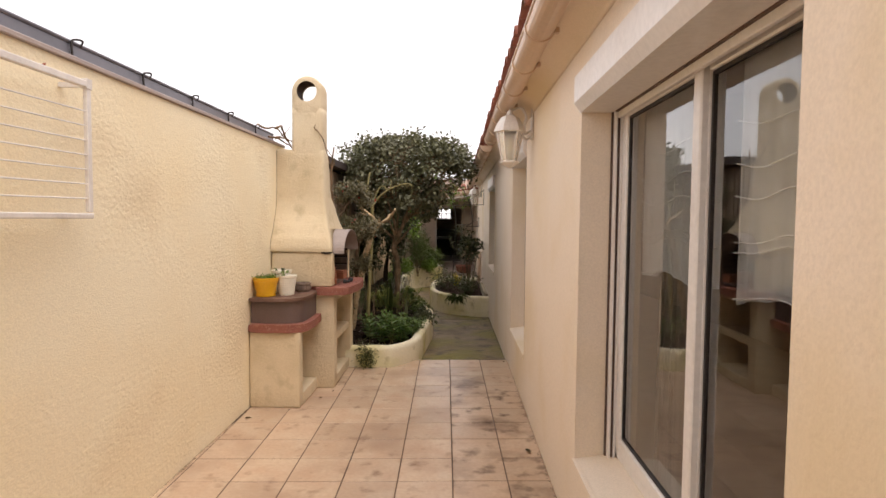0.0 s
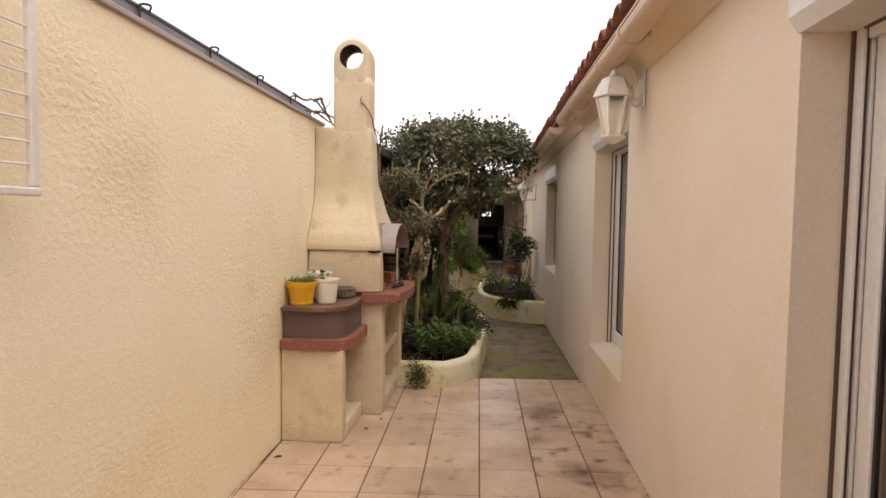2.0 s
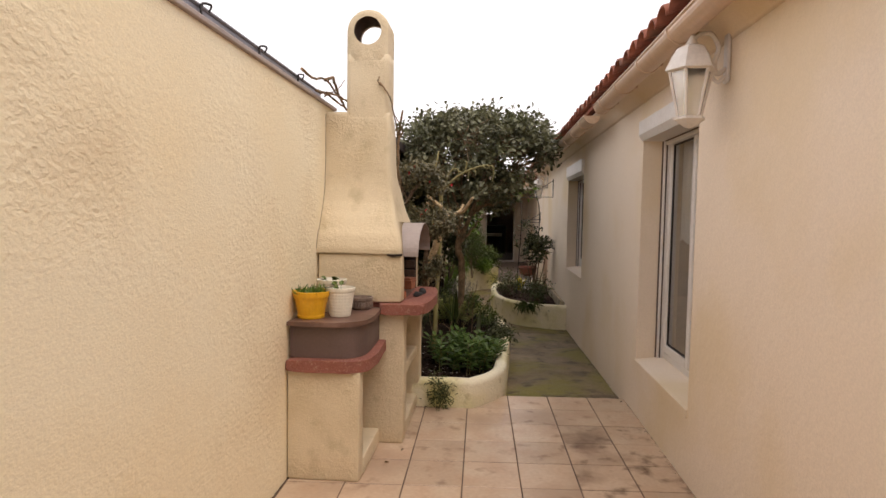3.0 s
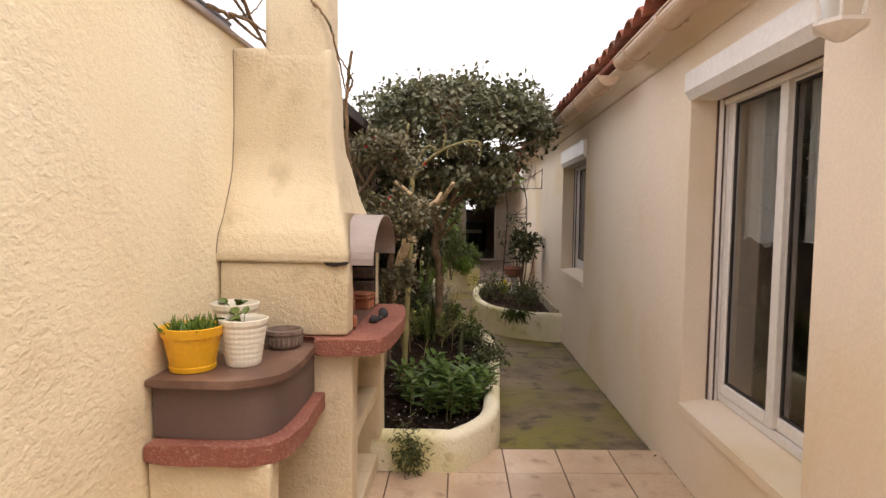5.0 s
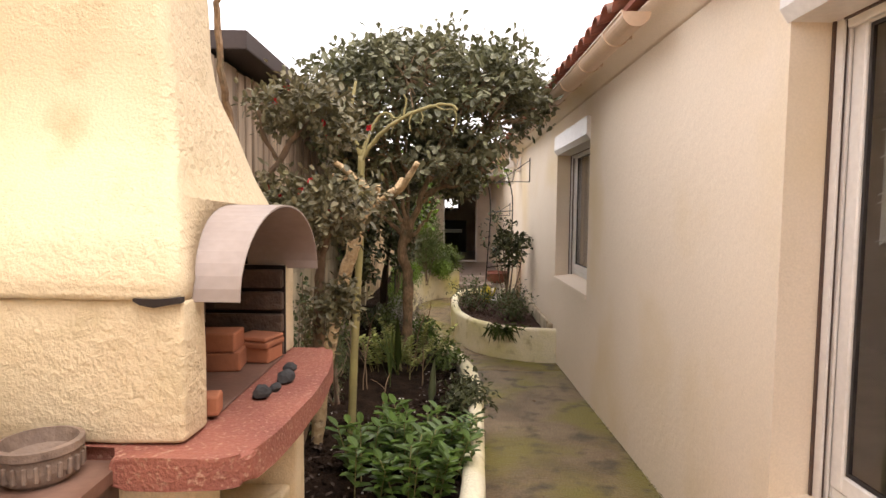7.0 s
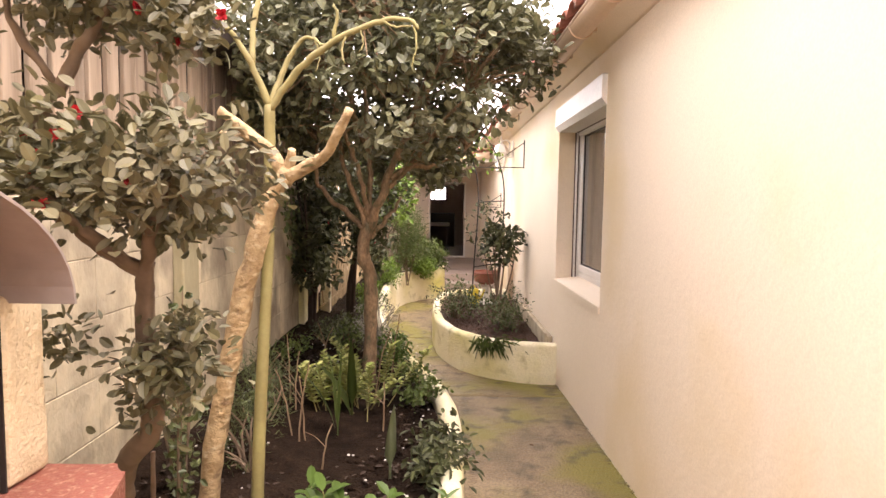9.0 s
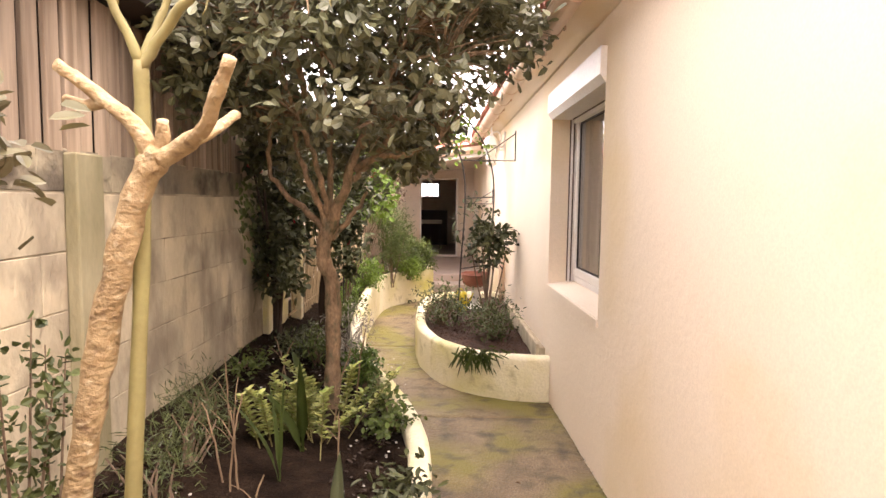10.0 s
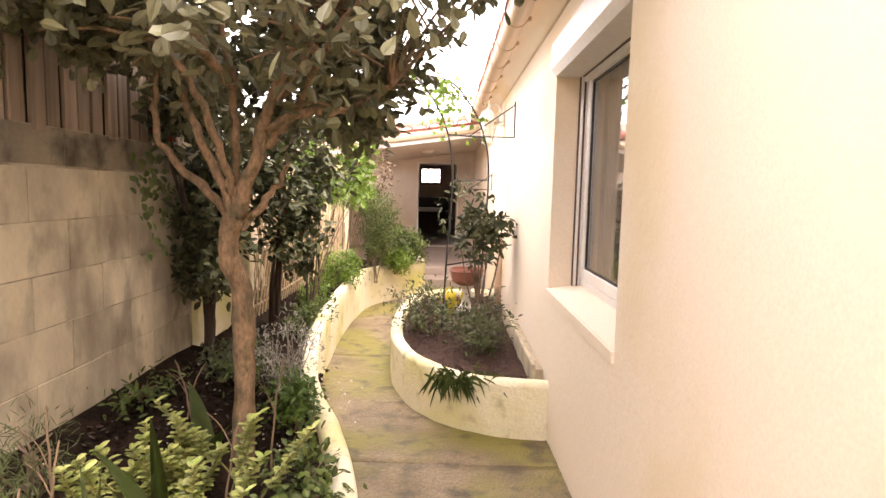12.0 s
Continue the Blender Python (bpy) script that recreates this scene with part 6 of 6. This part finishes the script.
blades("strap_leaf_plant", "single upright grey-green strap leaf in bare soil", (-0.52, 8.66, 0.13), [(0.02, -0.02, 0.40, 0.075)], "leaf_strap")
blades("strap_leaf_plant", "clump of long strap-shaped green leaves", (-0.83, 9.05, 0.13), [(-0.22, -0.05, 0.48, 0.07), (0.02, 0.02, 0.56, 0.035), (-0.05, 0.03, 0.52, 0.03)], "leaf_mid")
blades("strap_leaf_plant", "broad green leaves at the foot of the tree", (-0.92, 10.0, 0.13), [(-0.2, 0.0, 0.3, 0.12), (0.14, -0.1, 0.28, 0.1), (-0.12, 0.1, 0.4, 0.1)], "leaf_mid")
blades("strap_leaf_plant", "tall strap leaf standing before the variegated shrub", (-0.80, 9.36, 0.13), [(0.0, -0.06, 0.56, 0.06), (-0.24, 0.04, 0.40, 0.09)], "leaf_mid")
for x, y, h, lx in ((-1.16, 9.38, 0.52, -0.03), (-1.12, 9.30, 0.44, 0.02), (-1.02, 8.95, 0.48, 0.06), (-0.98, 8.97, 0.40, -0.04), (-0.62, 9.9, 0.55, 0.06), (-0.6, 9.2, 0.3, 0.0), (-0.85, 8.7, 0.25, 0.05), (-1.1, 10.3, 0.4, -0.1), (-1.2, 10.4, 0.35, 0.1), (-1.05, 9.0, 0.42, -0.1), (-0.7, 9.6, 0.5, 0.1)):
    st = thing("dry_stalk", "dry brown plant stalk standing in the soil", "stalk", "dry stalks", at=(x, y, 0.12))
    part("stem", limb(bmesh.new(), [(0, 0, -0.03), (lx * 0.4, 0, h * 0.6), (lx, 0.02, h)], 0.0055, 0.003, 6, 4, wob=0.004), M["dry"], st)
    part("twig", limb(bmesh.new(), [(lx * 0.4, 0, h * 0.6), (lx * 0.4 - 0.05, 0.02, h * 0.75), (lx * 0.4 - 0.1, 0.02, h * 0.85)], 0.0025, 0.0012, 5, 3), M["dry"], st)
bm = bmesh.new()
for k in range(240):
    x, y = rng.uniform(-1.45, -0.33), rng.uniform(7.05, 11.2)
    r = rng.uniform(0.003, 0.009)
    if x > -0.35 and (y < 7.6 or y > 9.8):
        continue
    zz = 0.148 + min(max((-0.9 - x) / 0.7, 0), 1) * 0.16
    bmesh.ops.create_icosphere(bm, subdivisions=1, radius=r, matrix=Matrix.Translation((x, y, zz)) @ Matrix.Diagonal((1, rng.uniform(0.6, 1.6), 0.5, 1)))
tagged(link("pebbles", bm, M["white_bits"]), "pale grit and small pebbles scattered on soil", "pebbles", kind="stuff")

# planter against the house
shrub("low_shrub", "dark green low shrub in the raised bed by the house", (-0.08, 12.5, 0.13), (-0.08, 12.5, 0.34), (0.25, 0.36, 0.18), 80, 10, 0.045, 0.020, "leaf_olive", 16, spread=0.05, inner=0.1, lump=0.7)
shrub("low_shrub", "dark fine-leaved shrub in the bark mulch", (0.40, 11.95, 0.13), (0.38, 11.95, 0.33), (0.22, 0.3, 0.20), 85, 10, 0.040, 0.018, "leaf_olive", 16, spread=0.05, inner=0.1, lump=0.7)
cb, _ = shrub("camellia", "young camellia with glossy leaves on thin stems", (0.42, 12.95, 0.13), (0.45, 12.95, 0.98), (0.25, 0.26, 0.25), 55, 10, 0.075, 0.042, "leaf_dark", 9, "twig", 0.04, thick=0.012, lump=0.6)
pos, axis, nrm, _ = blob((0.28, 12.9, 1.15), (0.3, 0.22, 0.3), 22, 5, 0.03)
leaf_mesh("foliage", pos, axis, nrm, 0.07, 0.038, M["leaf_dark"], cb, at=(0.42, 12.95, 0.13))
pos = np.array([(0.2 + rng.normal() * 0.10, 11.16 + rng.normal() * 0.05, 0.2 + rng.uniform(-0.03, 0.05)) for _ in range(120)])
ax = unit(120) * np.array((1, 0.5, 0.5)) + np.array((0, -0.7, 0.0))
g = thing("grass_tuft", "tuft of narrow arching leaves over the bed rim", "grass", at=(0.2, 11.14, 0.13))
leaf_mesh("foliage", pos, ax, unit(120) * 0.3 + np.array((0, 0, 1)), 0.13, 0.006, M["leaf_mid"], g, at=(0.2, 11.14, 0.13), droop=0.7)

# plants in the pots
pos = np.array([(-1.452 + rng.uniform(-0.07, 0.07), 5.685 + rng.uniform(-0.07, 0.07), 1.05) for _ in range(300)])
gp = thing("pot_grass", "wispy green grass growing in the yellow pot", "grass", at=(-1.43, 5.70, 1.05))
leaf_mesh("blades", pos, unit(300) * np.array((1, 1, 0.3)) + np.array((0, 0, 0.7)), unit(300), 0.058, 0.0007, M["leaf_bright"], gp, at=(-1.43, 5.70, 1.05), droop=0.4)
for at, n in (((-1.30, 5.77, 1.06), 7), ((-1.40, 5.945, 1.08), 6)):
    gp = thing("pot_plant", "small strawberry-like plant with round leaves in a pot", "plant", at=at)
    a = unit(n) * np.array((1, 1, 0.2)) + np.array((-0.3, 0, 0.6))
    p = np.asarray(at) + a * 0.05
    leaf_mesh("foliage", p, a, unit(n) * 0.4 + np.array((0, -0.2, 1)), 0.036, 0.034, M["leaf_mid"], gp, at=at, droop=0.4)
    for q in p:
        part("stem", limb(bmesh.new(), [(0, 0, -0.01), Vector(q - np.asarray(at)) * 0.6, Vector(q - np.asarray(at))], 0.002, 0.0015, 4, 3), M["leaf_herb"], gp)

# vine leaves on the arch and more red blooms
B = (-0.2, 12.9, 2.3)
va = thing("arch_vine", "light green vine leaves on the top of the arch", "vine", at=B)
pos = []
for h in hoops:
    for q in h[20:46]:
        for _ in range(5):
            pos.append(np.array(q) + rng.normal(size=3) * 0.07 - np.array((0, 0, 0.04)))
for k in range(60):
    pos.append(np.array((0.05 + rng.normal() * 0.05, 12.8 + rng.normal() * 0.1, 2.3 - abs(rng.normal()) * 0.15)))
leaf_mesh("foliage", pos, unit(len(pos)) + np.array((0, 0, -0.4)), unit(len(pos)) + np.array((0, -0.3, 0.7)), 0.06, 0.045, M["leaf_bright"], va, at=B)
part("stem", tube(bmesh.new(), [p - Vector(B) + Vector((0, 0.01, 0.012)) for p in hoops[0][18:50]], 0.006, 5), M["twig"], va)

# low plants and litter by the block wall
shrub("low_shrub", "low dark plants at the foot of the block wall", (-1.42, 10.5, 0.25), (-1.42, 10.5, 0.31), (0.10, 0.30, 0.05), 24, 8, 0.045, 0.018, "leaf_mid", 4)
shrub("fine_shrub", "fine-leaved shrub with drooping dry stems", (-1.35, 9.55, 0.25), (-1.34, 9.5, 0.40), (0.13, 0.18, 0.15), 35, 12, 0.050, 0.0045, "leaf_olive", 12, spread=0.04, inner=0.1, lump=0.5)
shrub("fine_shrub", "fine dark foliage between the tree trunks", (-1.05, 10.9, 0.2), (-1.05, 10.9, 0.30), (0.16, 0.25, 0.09), 40, 9, 0.05, 0.012, "leaf_mid", 5, lump=0.5)
n = 900
pos = np.column_stack([rng.uniform(-1.5, -0.36, n), rng.uniform(7.1, 11.6, n), np.zeros(n)])
pos = pos[~((pos[:, 0] > -0.62) & (pos[:, 1] > 10.2)) & ~((pos[:, 0] > -0.5) & (pos[:, 1] < 7.3))]
pos[:, 2] = 0.15 + np.clip((-0.9 - pos[:, 0]) / 0.7, 0, 1) * 0.16
lt = leaf_mesh("leaf_litter", pos, unit(len(pos)) * np.array((1, 1, 0.15)), unit(len(pos)) * 0.4 + np.array((0, 0, 1)), 0.035, 0.016, M["dark_bark"])
tagged(lt, "brown leaf litter scattered on the soil", "leaf litter", kind="stuff")
n = 1500
pos = np.column_stack([rng.uniform(-0.2, 0.66, n), rng.uniform(11.2, 14.2, n), np.full(n, 0.155)])
pos = pos[(pos[:, 0] > 0.05) | (pos[:, 1] > 11.9)]
lt = leaf_mesh("bark_chips", pos, unit(len(pos)) * np.array((1, 1, 0.2)), unit(len(pos)) * 0.5 + np.array((0, 0, 1)), 0.03, 0.016, M["mulch"])
tagged(lt, "red-brown bark chips in the raised bed", "bark chips", kind="stuff")

# moss and grime in the joints at the foot of the walls
bm = bmesh.new()
for k in range(900):
    side = k % 3
    if side == 0:
        x, y = XL + abs(rng.normal()) * 0.008, rng.uniform(2.5, 5.5)
    elif side == 1:
        x, y = XW - abs(rng.normal()) * 0.010, rng.uniform(3.5, 7.2)
    else:
        x, y = XW - abs(rng.normal()) * 0.012, rng.uniform(7.3, 11.0)
    z = 0.0 if y < 7.27 else path_z(y) + 0.008
    bmesh.ops.create_icosphere(bm, subdivisions=1, radius=rng.uniform(0.0015, 0.004), matrix=Matrix.Translation((x, y, z)) @ Matrix.Diagonal((1, rng.uniform(1, 3), 0.6, 1)))
tagged(link("moss", bm, M["moss"]), "dark moss and grime along the wall foot", "moss", kind="stuff")

# clods of soil
bm = bmesh.new()
ico = bmesh.new()
bmesh.ops.create_icosphere(ico, subdivisions=1, radius=1.0)
cv, cf = [v.co.copy() for v in ico.verts], [[v.index for v in f.verts] for f in ico.faces]
ico.free()
verts, faces = [], []
for k in range(2200):
    x, y = rng.uniform(-1.5, -0.33), rng.uniform(7.05, 11.4)
    if (x > -0.66 and y > 10.1) or (x > -0.5 and y < 7.4):
        continue
    zz = 0.138 + min(max((-0.9 - x) / 0.7, 0), 1) * 0.16 + 0.03 * noise.noise(Vector((x, y, 0)) * 4.0)
    r = rng.uniform(0.006, 0.022)
    b = len(verts)
    s3 = Vector((rng.uniform(0.7, 1.3), rng.uniform(0.7, 1.3), rng.uniform(0.5, 0.9)))
    verts += [(x + q.x * r * s3.x * rng.uniform(0.75, 1.2), y + q.y * r * s3.y * rng.uniform(0.75, 1.2), zz + q.z * r * s3.z) for q in cv]
    faces += [[b + i for i in f] for f in cf]
bm.free()
me = bpy.data.meshes.new("soil_clods")
me.from_pydata(verts, [], faces)
me.materials.append(M["soil"])
tagged(new("soil_clods", me), "crumbly dark clods of garden soil", "soil", kind="stuff")
